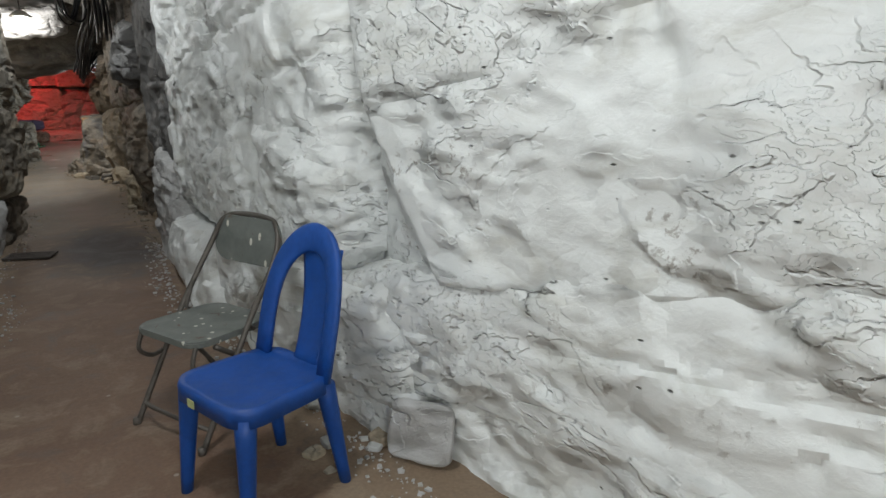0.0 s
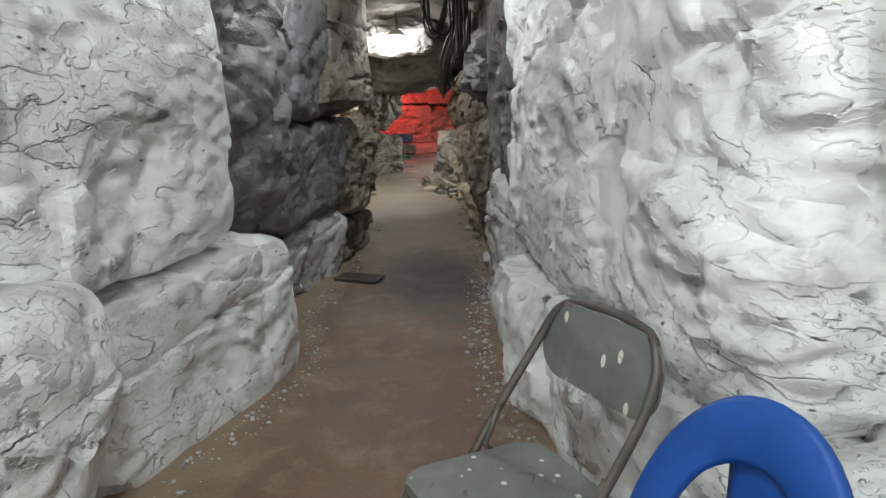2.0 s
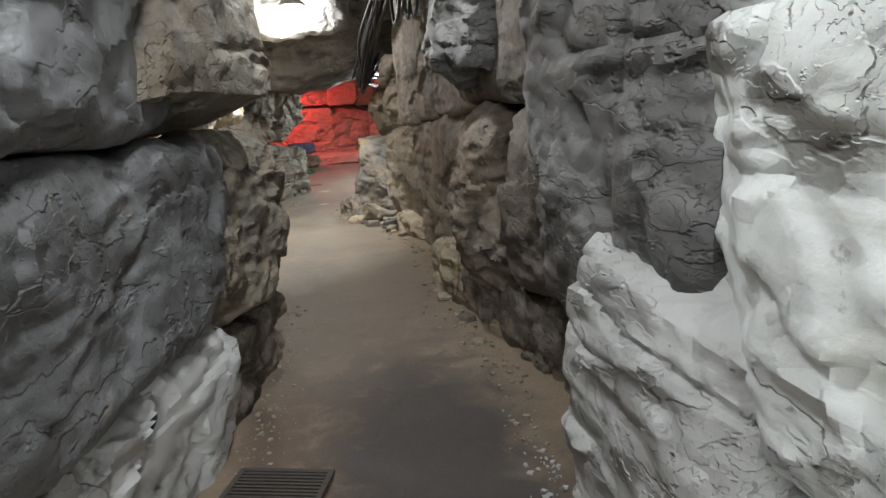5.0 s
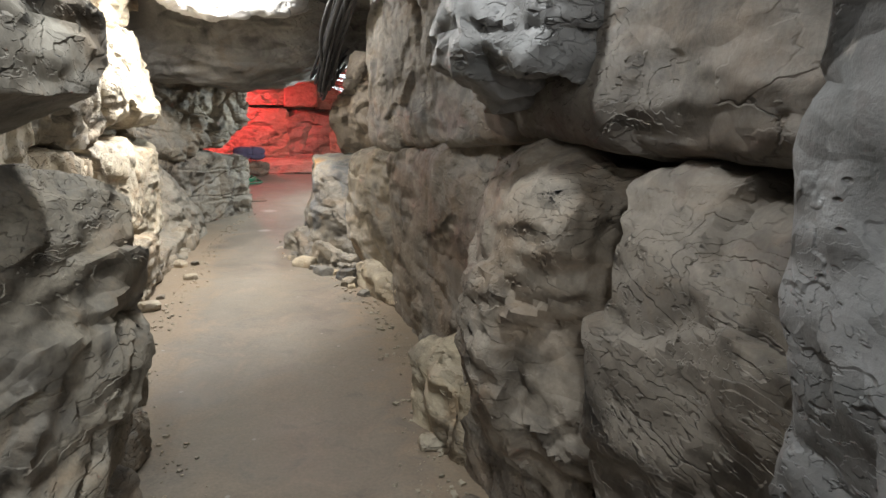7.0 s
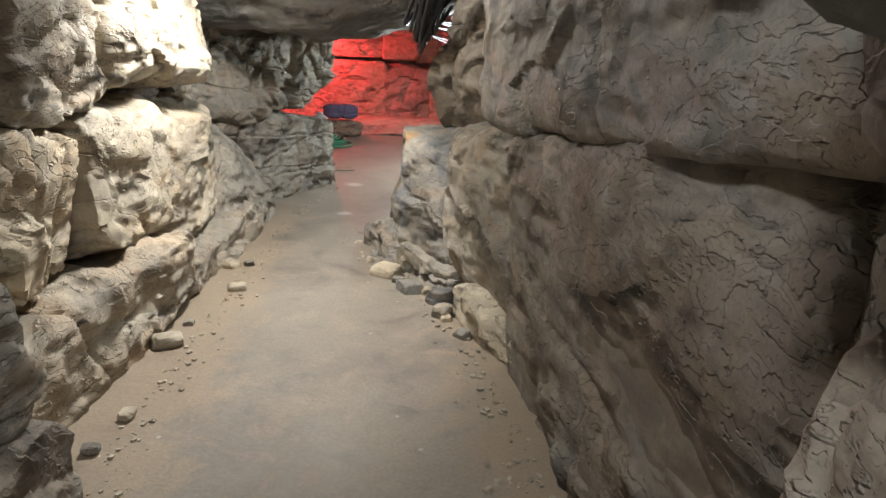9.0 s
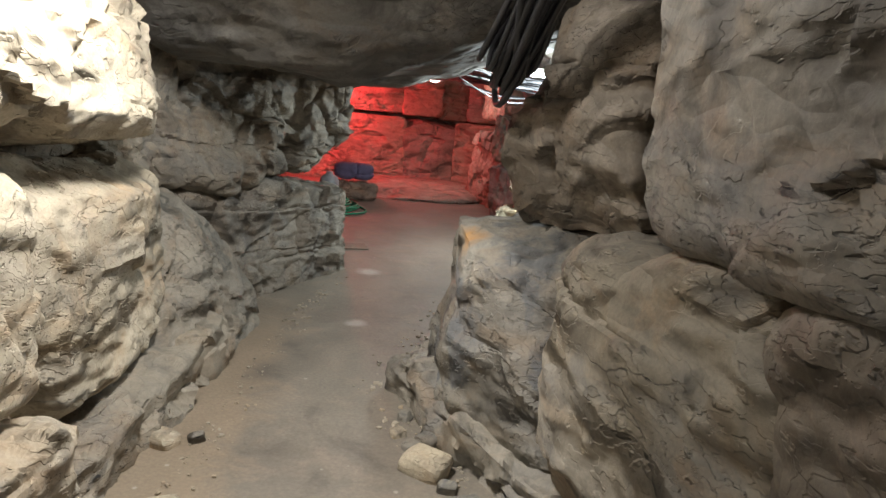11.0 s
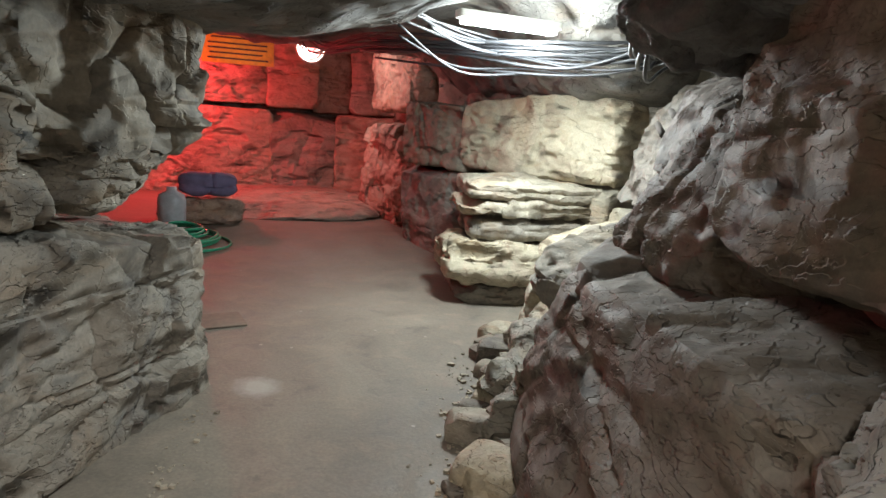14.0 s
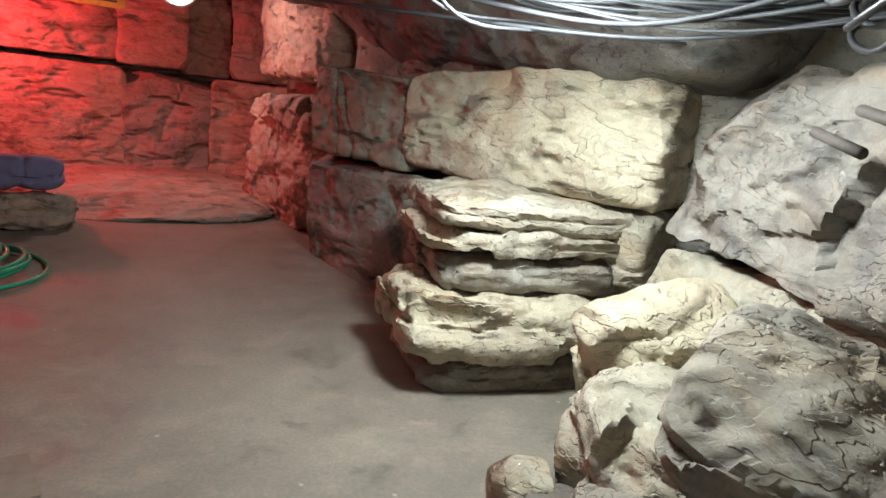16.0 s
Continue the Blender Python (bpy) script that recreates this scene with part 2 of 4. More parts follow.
def floor_material():
    m, t, n, l, p = material("packed_earth")
    v = place_vec(t, offset=False)
    big = tex_noise(t, 0.9, 5, 0.6, v, 0.6)
    mid = tex_noise(t, 4.5, 6, 0.65, v, 0.5)
    fine = tex_noise(t, 70.0, 4, 0.6, v)
    g = n.new("ShaderNodeNewGeometry")
    s = n.new("ShaderNodeSeparateXYZ")
    l.new(g.outputs["Position"], s.inputs[0])
    along = math_node(t, "ADD", s.outputs[1], math_node(t, "MULTIPLY", math_node(t, "SUBTRACT", big, 0.5), 3.0))
    k = n.new("ShaderNodeMapRange")
    k.inputs["From Min"].default_value, k.inputs["From Max"].default_value = 4.5, 8.5
    l.new(along, k.inputs["Value"])
    brown = mix(t, ramp(t, big, [(0.35, 0.0), (0.65, 1.0)]), (0.155, 0.090, 0.056), (0.215, 0.135, 0.090))
    grey = mix(t, ramp(t, big, [(0.35, 0.0), (0.65, 1.0)]), (0.178, 0.152, 0.121), (0.25, 0.218, 0.174))
    col = mix(t, k.outputs[0], brown, grey)
    col = mix(t, math_node(t, "MULTIPLY", ramp(t, mid, [(0.5, 0.0), (0.68, 1.0)]), 0.55), col, (0.34, 0.275, 0.215))
    col = mix(t, math_node(t, "MULTIPLY", ramp(t, mid, [(0.3, 1.0), (0.44, 0.0)]), 0.55), col, (0.085, 0.07, 0.06))
    # dust and sand that gather along both sides of the path
    aside = math_node(t, "ABSOLUTE", math_node(t, "SUBTRACT", s.outputs[0], 0.1))
    rim = ramp(t, math_node(t, "ADD", aside, math_node(t, "MULTIPLY", math_node(t, "SUBTRACT", mid, 0.5), 0.7)), [(0.42, 0.0), (0.62, 1.0)])
    inside = ramp(t, math_node(t, "MULTIPLY", s.outputs[1], 0.05), [(0.62, 1.0), (0.67, 0.0)])
    col = mix(t, math_node(t, "MULTIPLY", math_node(t, "MULTIPLY", rim, inside), 0.6), col, (0.30, 0.225, 0.15))
    # dark damp patch beside the drain
    d = n.new("ShaderNodeVectorMath")
    d.operation = "DISTANCE"
    l.new(place_vec(t, (1.0, 0.45, 1), False), d.inputs[0])
    d.inputs[1].default_value = (0.3, 2.7, 0)
    damp = ramp(t, math_node(t, "ADD", d.outputs["Value"], math_node(t, "MULTIPLY", mid, 0.5)), [(0.5, 1.0), (0.8, 0.0)])
    col = mix(t, math_node(t, "MULTIPLY", damp, 0.8), col, (0.035, 0.036, 0.038))
    chips = n.new("ShaderNodeTexVoronoi")
    chips.inputs["Scale"].default_value = 5.0
    l.new(v, chips.inputs["Vector"])
    fleck = ramp(t, chips.outputs["Distance"], [(0.035, 1.0), (0.055, 0.0)])
    col = mix(t, math_node(t, "MULTIPLY", fleck, 0.5), col, (0.5, 0.46, 0.4))
    col = mix(t, 0.5, col, ramp(t, fine, [(0.35, 0.75), (0.68, 1.15)]), "MULTIPLY")
    l.new(col, p.inputs["Base Color"])
    l.new(ramp(t, mid, [(0.3, 0.5), (0.7, 0.85)]), p.inputs["Roughness"])
    bump(t, p, [(mid, 0.35, 0.02), (fine, 0.3, 0.004)])
    return m


WHITE = whitewash_material("whitewashed_rock", (0.80, 0.815, 0.80), (0.50, 0.49, 0.43), 0.6, 0.42)
# Whitewash darkened to grey; the colour holds some of the rocks' shade.
DARKWASH = whitewash_material("darkened_wash_rock", (0.165, 0.16, 0.155), (0.08, 0.083, 0.08), 0.85, 0.55)
# Worn pale paint; on the foot rock and roof lump it holds lamplight.
PALEWASH = whitewash_material("worn_and_lamplit_pale_paint", (0.55, 0.545, 0.535), (0.26, 0.25, 0.23), 0.7, 0.5)
# Whitewash texture in dark grey with darker streaks.
DARKGREY = whitewash_material("dark_grey_rock", (0.185, 0.185, 0.19), (0.075, 0.073, 0.07), 0.9, 0.55)
TAN = stone_material("tan_sandstone", (0.53, 0.47, 0.365), (0.43, 0.375, 0.285), (0.19, 0.17, 0.145), (0.44, 0.38, 0.28), 0.4, 0.4)
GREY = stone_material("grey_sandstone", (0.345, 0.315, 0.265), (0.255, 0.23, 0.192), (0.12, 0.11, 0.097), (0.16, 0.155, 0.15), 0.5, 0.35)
BROWN = stone_material("brown_stone", (0.24, 0.21, 0.175), (0.165, 0.142, 0.118), (0.075, 0.065, 0.055), (0.30, 0.27, 0.235), 0.5, 0.3)
BLUE_GREY = stone_material("blue_grey_stone", (0.27, 0.255, 0.22), (0.215, 0.20, 0.175), (0.10, 0.097, 0.093), (0.095, 0.105, 0.12), 0.75, 0.2)
PALE = stone_material("pale_sandstone", (0.52, 0.47, 0.36), (0.43, 0.385, 0.295), (0.22, 0.19, 0.15), (0.50, 0.40, 0.32), 0.45, 0.3)
REDROCK = stone_material("red_lit_sandstone", (0.50, 0.40, 0.34), (0.42, 0.31, 0.26), (0.16, 0.10, 0.085), (0.55, 0.42, 0.36), 0.4, 0.3)
ROOF = stone_material("cave_roof_stone", (0.19, 0.185, 0.175), (0.135, 0.132, 0.127), (0.065, 0.063, 0.06), (0.24, 0.235, 0.225), 0.5, 0.2)
stain(BLUE_GREY, (0.39, 11.36, 0.9), 0.15, (0.40, 0.19, 0.04))
EARTH = floor_material()
stain(EARTH, (-0.02, 14.1, 0.0), 0.13, (0.42, 0.39, 0.35))
stain(EARTH, (-0.05, 12.75, 0.0), 0.09, (0.40, 0.37, 0.33))


# ---- shapes ----
def mesh_object(name, verts, faces, mat, parent=None, smooth=True):
    me = bpy.data.meshes.new(name)
    me.from_pydata([tuple(v) for v in verts], [], [tuple(f) for f in faces])
    me.polygons.foreach_set("use_smooth", [smooth] * len(me.polygons))
    me.materials.append(mat)
    ob = new(name, me)
    ob.parent = parent
    return ob


def part(name, bm, mat, parent, label="", smooth=False):
    me = bpy.data.meshes.new(name)
    bm.normal_update()
    bm.to_mesh(me)
    bm.free()
    me.polygons.foreach_set("use_smooth", [smooth] * len(me.polygons))
    me.materials.append(mat)
    ob = new(name, me)
    ob.parent = parent
    return tagged(ob, label)


SHELLS = {}


def shell(counts):
    """The surface of a box of so many steps along each side: points from -1 to 1, and quads."""
    if counts not in SHELLS:
        index, pts, quads = {}, [], []

        def at(p):
            if p not in index:
                index[p] = len(pts)
                pts.append(p)
            return index[p]

        for axis in range(3):
            u, w = (axis + 1) % 3, (axis + 2) % 3
            for side in (0, counts[axis]):
                for i in range(counts[u]):
                    for j in range(counts[w]):
                        ring = []
                        for di, dj in ((0, 0), (1, 0), (1, 1), (0, 1)):
                            p = [0, 0, 0]
                            p[axis], p[u], p[w] = side, i + di, j + dj
                            ring.append(at(tuple(p)))
                        quads.append(ring if side else ring[::-1])
        SHELLS[counts] = (np.array(pts) / np.array(counts) * 2 - 1, quads)
    return SHELLS[counts]


ROCKS = [0]
LATTICE = np.random.RandomState(3).rand(64, 64, 64) * 2 - 1


def soft_noise(p):
    """Smooth noise at many points at once, from -1 to 1."""
    i = np.floor(p).astype(int)
    f = p - i
    f = f * f * (3 - 2 * f)
    total = 0.0
    for dx in (0, 1):
        for dy in (0, 1):
            for dz in (0, 1):
                w = (f[:, 0] if dx else 1 - f[:, 0]) * (f[:, 1] if dy else 1 - f[:, 1]) * (f[:, 2] if dz else 1 - f[:, 2])
                total = total + w * LATTICE[(i[:, 0] + dx) % 64, (i[:, 1] + dy) % 64, (i[:, 2] + dz) % 64]
    return total


def layered_noise(p, octaves):
    return sum(soft_noise(p * 2.03 ** k + 7.1 * k) * 0.55 ** k for k in range(octaves))


def chipped(v, rnd, spacing, amp, groove, grain, limit=190):
    """Broken facets: every spot belongs to a tilted flake; flakes meet in steps and grooves."""
    span = v.max(0) - v.min(0)
    area = 2 * (span[0] * span[1] + span[1] * span[2] + span[0] * span[2])
    k = int(min(limit, max(5, area / spacing ** 2)))
    seeds = v[rnd.choice(len(v), k, replace=False)]
    squash = np.array([1.0, 1.0, 1.5])
    w = (v + 0.22 * spacing * np.stack([soft_noise(v * (2.2 / spacing) + o) for o in (3.1, 17.7, 31.3)], 1)) * squash
    s = seeds * squash
    d = (w ** 2).sum(1)[:, None] - 2 * w @ s.T + (s ** 2).sum(1)[None]
    row = np.arange(len(v))
    first = d.argmin(1)
    near = d[row, first]
    d[row, first] = np.inf
    second = d.argmin(1)
    pair = np.stack([first, second], 1)
    two = np.sqrt(np.maximum(np.stack([near, d[row, second]], 1), 0))
    lift, tilt = rnd.uniform(-1, 1, k), rnd.normal(size=(k, 3)) * 0.55

    def rise(c):
        return amp * (lift[c] + np.clip((tilt[c] * (v - seeds[c])).sum(1) / spacing, -1.3, 1.3))

    gap = two[:, 1] - two[:, 0]
    e = np.clip(gap / max(0.035 * spacing, 1.3 * grain), 0, 1)
    e = 0.5 + 0.5 * e * e * (3 - 2 * e)
    return e * rise(pair[:, 0]) + (1 - e) * rise(pair[:, 1]) - groove * np.exp(-gap / max(0.06 * spacing, 0.7 * grain)) * np.clip(0.4 + 1.6 * soft_noise(v / spacing * 0.7 + 5.0), 0, 1)


def terraced(x, steps):
    """Noise broken into flat treads with steep edges between them."""
    x = x * steps
    f = x - np.floor(x)
    e = np.clip((f - 0.78) / 0.22, 0, 1)
    return (np.floor(x) + e * e * (3 - 2 * e) + 0.25 * (f - e) - 0.5) / steps


def rock(name, centre, size, mat, rz=0.0, n=22, p=5.0, cuts=9, rough=0.04, lean=(0.0, 0.0), tilt=(0.0, 0.0), bed=0.0, taper=0.0, label="", group="", kind="", pitted=0.0, chip=1.0, fine=0.019, dents=(), joints=3):
    """A boulder: a rounded block with split faces, ledges along its bedding and a broken surface. lean: how far its top stands off its foot."""
    ROCKS[0] += 1
    rnd = np.random.RandomState(ROCKS[0] * 13 + 5)
    rough *= 0.68 if mat is WHITE else 0.95
    grain = max(fine, (size[0] * size[1] + size[1] * size[2] + size[0] * size[2]) ** 0.5 / 165) if n > 12 else max(size) / n
    c, quads = shell(tuple(max(4, int(round(s / grain))) for s in size))
    c = np.sign(c) * np.abs(c) ** 0.9
    v = c / (np.abs(c) ** p).sum(1, keepdims=True) ** (1 / p)
    for _ in range(cuts):
        d = rnd.normal(size=3)
        d /= np.linalg.norm(d)
        reach = (v @ d).max()
        over = np.maximum(v @ d - reach * rnd.uniform(0.80, 0.95), 0)
        v = v - over[:, None] * d
    half = np.array(size) / 2
    v = v * half
    out = v / half ** 2
    out /= np.linalg.norm(out, axis=1, keepdims=True)
    shift = rnd.uniform(0, 60, 3)
    q = v + shift
    least = min(size)
    k = 1.0 / max(0.35, least)
    a = layered_noise(q * (1.3 * k), 4)
    push = rough * 0.22 * a
    if n > 12:
        push += chipped(v, rnd, max(0.2, 0.5 * least), rough * 0.6 * chip, rough * 0.35 * chip, grain)
        push += chipped(v, rnd, max(0.07, 0.15 * least), rough * 0.16 * chip, rough * 0.12 * chip, grain)
        push += rough * 0.75 * chip * terraced(layered_noise(q * (1.5 * k) + 11.0, 4), 4.0) * np.clip(0.55 + 1.3 * soft_noise(q * (0.9 * k) + 4.0), 0, 1)
        push += 0.010 * chip * terraced(layered_noise(q * np.array([4.0, 4.0, 6.0]) + 23.0, 3), 3.0) * np.clip(0.2 + 1.5 * soft_noise(q * 1.3 + 8.0), 0, 1)
        push += 0.003 * layered_noise(q * 13.0, 3)
        for _ in range(joints):
            d = np.array([rnd.normal() * 0.12, rnd.normal() * 0.12, 1.0]) if rnd.rand() < 0.6 else np.array([rnd.normal(), rnd.normal(), 0.2])
            d /= np.linalg.norm(d)
            span = np.abs(v @ d).max()
            off = v @ d - rnd.uniform(-0.6, 0.6) * span + 0.035 * layered_noise(q * 2.4 + 2.0, 3)
            open_part = np.clip(0.5 + 2.2 * soft_noise(q * 1.6 + rnd.uniform(0, 9)), 0, 1)
            push -= open_part * (0.022 * np.exp(-(off / max(0.009, 0.7 * grain)) ** 2) + 0.006 * (off > 0))
    if bed:
        w = (q[:, 2] + 0.05 * a) * 9.0 + 1.2 * soft_noise(q * 1.7)
        saw = w - np.floor(w)
        push += bed * np.clip(0.35 + 0.8 * soft_noise(q * 2.3), 0.1, 1) * (saw - np.where(saw > 0.84, 6 * (saw - 0.84), 0) - 0.45)
    if pitted:
        push -= pitted * np.maximum(0.0, layered_noise(q * 8.0 + 3.3, 2) - 0.45) * np.clip(0.5 + soft_noise(q * 1.9) * 1.6, 0, 1)
    v = v + out * push[:, None]
    h = v[:, 2] / half[2]
    if taper:
        v[:, :2] *= (1 - taper * (h + 1) / 2)[:, None]
    v[:, 0] += lean[0] * (h + 1) / 2
    v[:, 1] += lean[1] * (h + 1) / 2
    stand = pose(*centre, tilt[0], tilt[1], rz)
    for spot, reach, deep in dents:
        off = np.linalg.norm(v - np.array(stand.inverted() @ Vector(spot)), axis=1) * (1 + 0.5 * soft_noise(q * 9.0))
        v = v - out * (deep * np.exp(-(off / reach) ** 4))[:, None]
    ob = mesh_object(name, v, quads, mat)
    ob.data.set_sharp_from_angle(angle=radians(36))
    ob.matrix_world = pose(*centre, tilt[0], tilt[1], rz)
    return tagged(ob, label, "rock" if not kind else "", group, kind)


def block(a, b, z0, z1, depth, mat, side=1, label="", name="boulder", group="", lean=0.0, **shape):
    """A rock whose front runs from a to b on the plan, with its body behind it: right of that line for side 1, left for -1."""
    a, b = Vector(a), Vector(b)
    run = b - a
    along = run.normalized()
    back = Vector((along.y, -along.x)) * side
    mid = (a + b) / 2 + back * depth / 2
    turn = math.degrees(math.atan2(run.y, run.x))
    shape["p"] = shape.get("p", 5.0) * 1.5
    return rock(name, (mid.x, mid.y, (z0 + z1) / 2), (run.length * 1.05, depth, (z1 - z0) * 1.03), mat, turn, label=label, group=group,
                lean=(0, -lean * side), **shape)


# ---- floor, roof and outer walls ----
def sheet(name, xs, ys, height, mat, thick, up):
    verts, faces = [], []
    nx, ny = len(xs), len(ys)
    for y in ys:
        for x in xs:
            verts.append((x, y, height(x, y)))
    for y in ys:
        for x in xs:
            verts.append((x, y, thick))
    for j in range(ny - 1):
        for i in range(nx - 1):
            q = [j * nx + i, j * nx + i + 1, (j + 1) * nx + i + 1, (j + 1) * nx + i]
            faces.append(q if up else q[::-1])
            o = [k + nx * ny for k in q]
            faces.append(o[::-1] if up else o)
    for j in range(ny - 1):
        for i in (0, nx - 1):
            faces.append([j * nx + i, (j + 1) * nx + i, (j + 1) * nx + i + nx * ny, j * nx + i + nx * ny])
    for i in range(nx - 1):
        for j in (0, ny - 1):
            faces.append([j * nx + i, j * nx + i + 1, j * nx + i + 1 + nx * ny, j * nx + i + nx * ny])
    return tagged(mesh_object(name, verts, faces, mat), kind="structure")


def smooth(a, b, x):
    k = min(1.0, max(0.0, (x - a) / (b - a)))
    return k * k * (3 - 2 * k)


def floor_height(x, y):
    q = Vector((x, y, 0))
    return 0.01 * noise.noise(q * 0.5) + 0.002 * noise.noise(q * 3.7) + 0.0015 * noise.noise(q * 11)


def roof_height(x, y):
    q = Vector((x * 1.0, y * 0.8, 3.3))
    low = 1.5 + 0.26 * max(0.0, x + 0.2)
    z = 2.5
    z += (low - 2.5) * smooth(11.3, 12.2, y)
    z += (2.02 - low) * smooth(14.5, 15.0, y)
    z += (2.75 - 2.02) * smooth(19.3, 20.6, y)
    z -= 0.55 * smooth(1.55, 2.2, x) * smooth(13.9, 15.0, y) * (1 - smooth(18.0, 19.5, y))
    n = noise.fractal(q * 1.3, 0.9, 2.1, 4) * 0.09 + (0.07 * abs(noise.noise(q * 3.0)))
    return z + n


step = lambda lo, hi, d: [lo + d * k for k in range(int(round((hi - lo) / d)) + 1)]
sheet("floor", step(-4, 5, 0.1), step(-5, 26, 0.1), floor_height, EARTH, -0.35, True)
sheet("ceiling", step(-4, 5, 0.09), step(-5, 26, 0.09), roof_height, ROOF, 3.6, False)


def wall_strip(name, line, mat, side, top=2.9, thick=0.5):
    """An outer wall of rough rock along a line on the plan."""
    pts, total = [Vector(p) for p in line], 0.0
    marks = [0.0]
    for p, q in zip(pts, pts[1:]):
        total += (q - p).length
        marks.append(total)
    n, m = int(total / 0.12), int(top / 0.12)
    verts, faces = [], []
    for i in range(n + 1):
        s = total * i / n
        k = max(j for j in range(len(pts) - 1) if marks[j] <= s + 1e-9)
        way = (pts[k + 1] - pts[k]).normalized()
        foot = pts[k] + way * (s - marks[k])
        back = Vector((way.y, -way.x)) * side
        for j in range(m + 1):
            z = -0.1 + (top + 0.1) * j / m
            d = 0.16 * noise.fractal(Vector((foot.x, foot.y, z)) * 1.4, 0.9, 2.1, 4)
            verts.append((foot.x + back.x * d, foot.y + back.y * d, z))
    size = len(verts)
    verts += [(x, y, z) for x, y, z in verts]
    for i in range(n + 1):
        s = total * i / n
        k = max(j for j in range(len(pts) - 1) if marks[j] <= s + 1e-9)
        way = (pts[k + 1] - pts[k]).normalized()
        back = Vector((way.y, -way.x)) * side
        for j in range(m + 1):
            q = size + i * (m + 1) + j
            verts[q] = (verts[q][0] + back.x * thick, verts[q][1] + back.y * thick, verts[q][2])
    for i in range(n):
        for j in range(m):
            q = [i * (m + 1) + j, (i + 1) * (m + 1) + j, (i + 1) * (m + 1) + j + 1, i * (m + 1) + j + 1]
            faces.append(q[::-1] if side > 0 else q)
            o = [k + size for k in q]
            faces.append(o if side > 0 else o[::-1])
    return tagged(mesh_object(name, verts, faces, mat), kind="structure")


wall_strip("wall_east", [(1.9, -3.4), (1.75, -0.2), (1.15, 2.3), (1.05, 4.5)], WHITE, 1)
wall_strip("wall_east_middle", [(1.05, 4.4), (1.1, 7.0), (1.25, 9.0), (1.1, 10.5), (1.1, 11.9), (1.5, 13.2)], BROWN, 1)
wall_strip("wall_east_far", [(1.5, 13.1), (2.3, 13.8), (2.7, 15.2), (2.2, 16.8), (2.0, 18.2), (2.2, 20.0), (2.4, 22.6)], GREY, 1)
wall_strip("wall_west", [(-1.3, -3.4), (-1.1, 0.0), (-1.0, 2.8), (-0.95, 4.6)], WHITE, -1)
wall_strip("wall_west_middle", [(-0.95, 4.5), (-0.75, 6.5), (-0.95, 7.7), (-1.25, 8.7), (-1.25, 11.5), (-1.2, 13.2), (-1.5, 14.8)], GREY, -1)
wall_strip("wall_west_far", [(-1.5, 14.7), (-1.6, 17.0), (-2.0, 20.0), (-2.1, 22.6)], GREY, -1)
wall_strip("wall_north", [(-2.3, 22.4), (2.6, 22.4)], REDROCK, -1)
wall_strip("wall_south", [(-1.6, -3.3), (2.2, -3.3)], WHITE, 1)

# ---- white passage, east side ----
W1 = "whitewashed flat rock face with small dark pits"
W2 = "whitewashed rough boulder with broken edges"
big = dict(n=58, p=9, cuts=3, rough=0.03, pitted=0.06)
block((1.72, -0.6), (0.92, 2.32), 0.84, 3.3, 0.9, WHITE, 1, W1, tilt=(0, 9), **big)
block((1.66, -0.4), (0.93, 2.36), -0.4, 0.85, 0.9, WHITE, 1, "whitewashed lower rock face under a long crack", n=50, p=8, cuts=3, rough=0.045, pitted=0.06, tilt=(0, 9))
block((1.45, 1.15), (1.12, 1.72), -0.08, 0.33, 0.45, WHITE, 1, "low whitewashed stone at the foot of the wall", n=20, cuts=10, rough=0.03)
block((0.95, 1.95), (0.84, 2.75), -0.08, 0.56, 0.5, WHITE, 1, "crumbling whitewashed rock foot behind the chairs", n=30, p=4, cuts=10, rough=0.06, pitted=0.08)
block((0.84, 2.48), (0.70, 5.45), 0.44, 2.2, 0.95, WHITE, 1, W2, n=52, p=4.2, cuts=9, rough=0.06, bed=0.012, pitted=0.06, chip=1.2)
block((0.79, 2.6), (0.68, 3.75), -0.08, 0.58, 0.6, WHITE, 1, "whitewashed rock ledge with crumbled edge", n=28, p=4, cuts=8, rough=0.06)
block((0.62, 3.62), (0.56, 4.15), -0.08, 0.5, 0.5, WHITE, 1, "small upright whitewashed stone", n=20, p=3.5, cuts=10, rough=0.04, lean=0.05)
block((0.55, 4.08), (0.63, 5.35), -0.08, 0.45, 0.6, WHITE, 1, "low whitewashed stone with a split top", n=26, p=4, cuts=9, rough=0.04, lean=0.06)
# Shade on this upper rock is put into its darker grey.
block((0.76, 5.2), (0.70, 6.28), 0.50, 2.4, 0.85, DARKWASH, 1, "smooth rock darkened to grey, with a dark hollow", n=40, p=5, cuts=6, rough=0.04, pitted=0.06, dents=[((0.73, 5.8, 1.17), 0.05, 0.12)])
block((0.92, 5.2), (0.88, 6.8), -0.08, 0.55, 0.6, BROWN, 1, "dark brown rock in a deep recess", n=22, cuts=8, rough=0.05)

block((0.70, 4.95), (0.63, 5.78), -0.08, 0.88, 0.6, PALEWASH, 1, "pale bulging lower boulder below a diagonal crack", n=30, p=4, cuts=8, rough=0.04, lean=0.0)

# ---- brown passage, east side ----
block((0.82, 6.10), (0.76, 6.92), 0.32, 1.22, 0.85, BROWN, 1, "dark brown boulder with layered face", n=30, p=4, cuts=8, rough=0.06, bed=0.012)
block((0.70, 6.84), (0.67, 7.80), 0.24, 1.22, 0.8, BROWN, 1, "round grey brown boulder with pale scars", n=36, p=2.0, cuts=9, rough=0.06)
block((0.88, 6.4), (0.76, 8.05), -0.1, 0.42, 0.7, BROWN, 1, "dark rock foot under the boulders", n=26, cuts=9, rough=0.06)
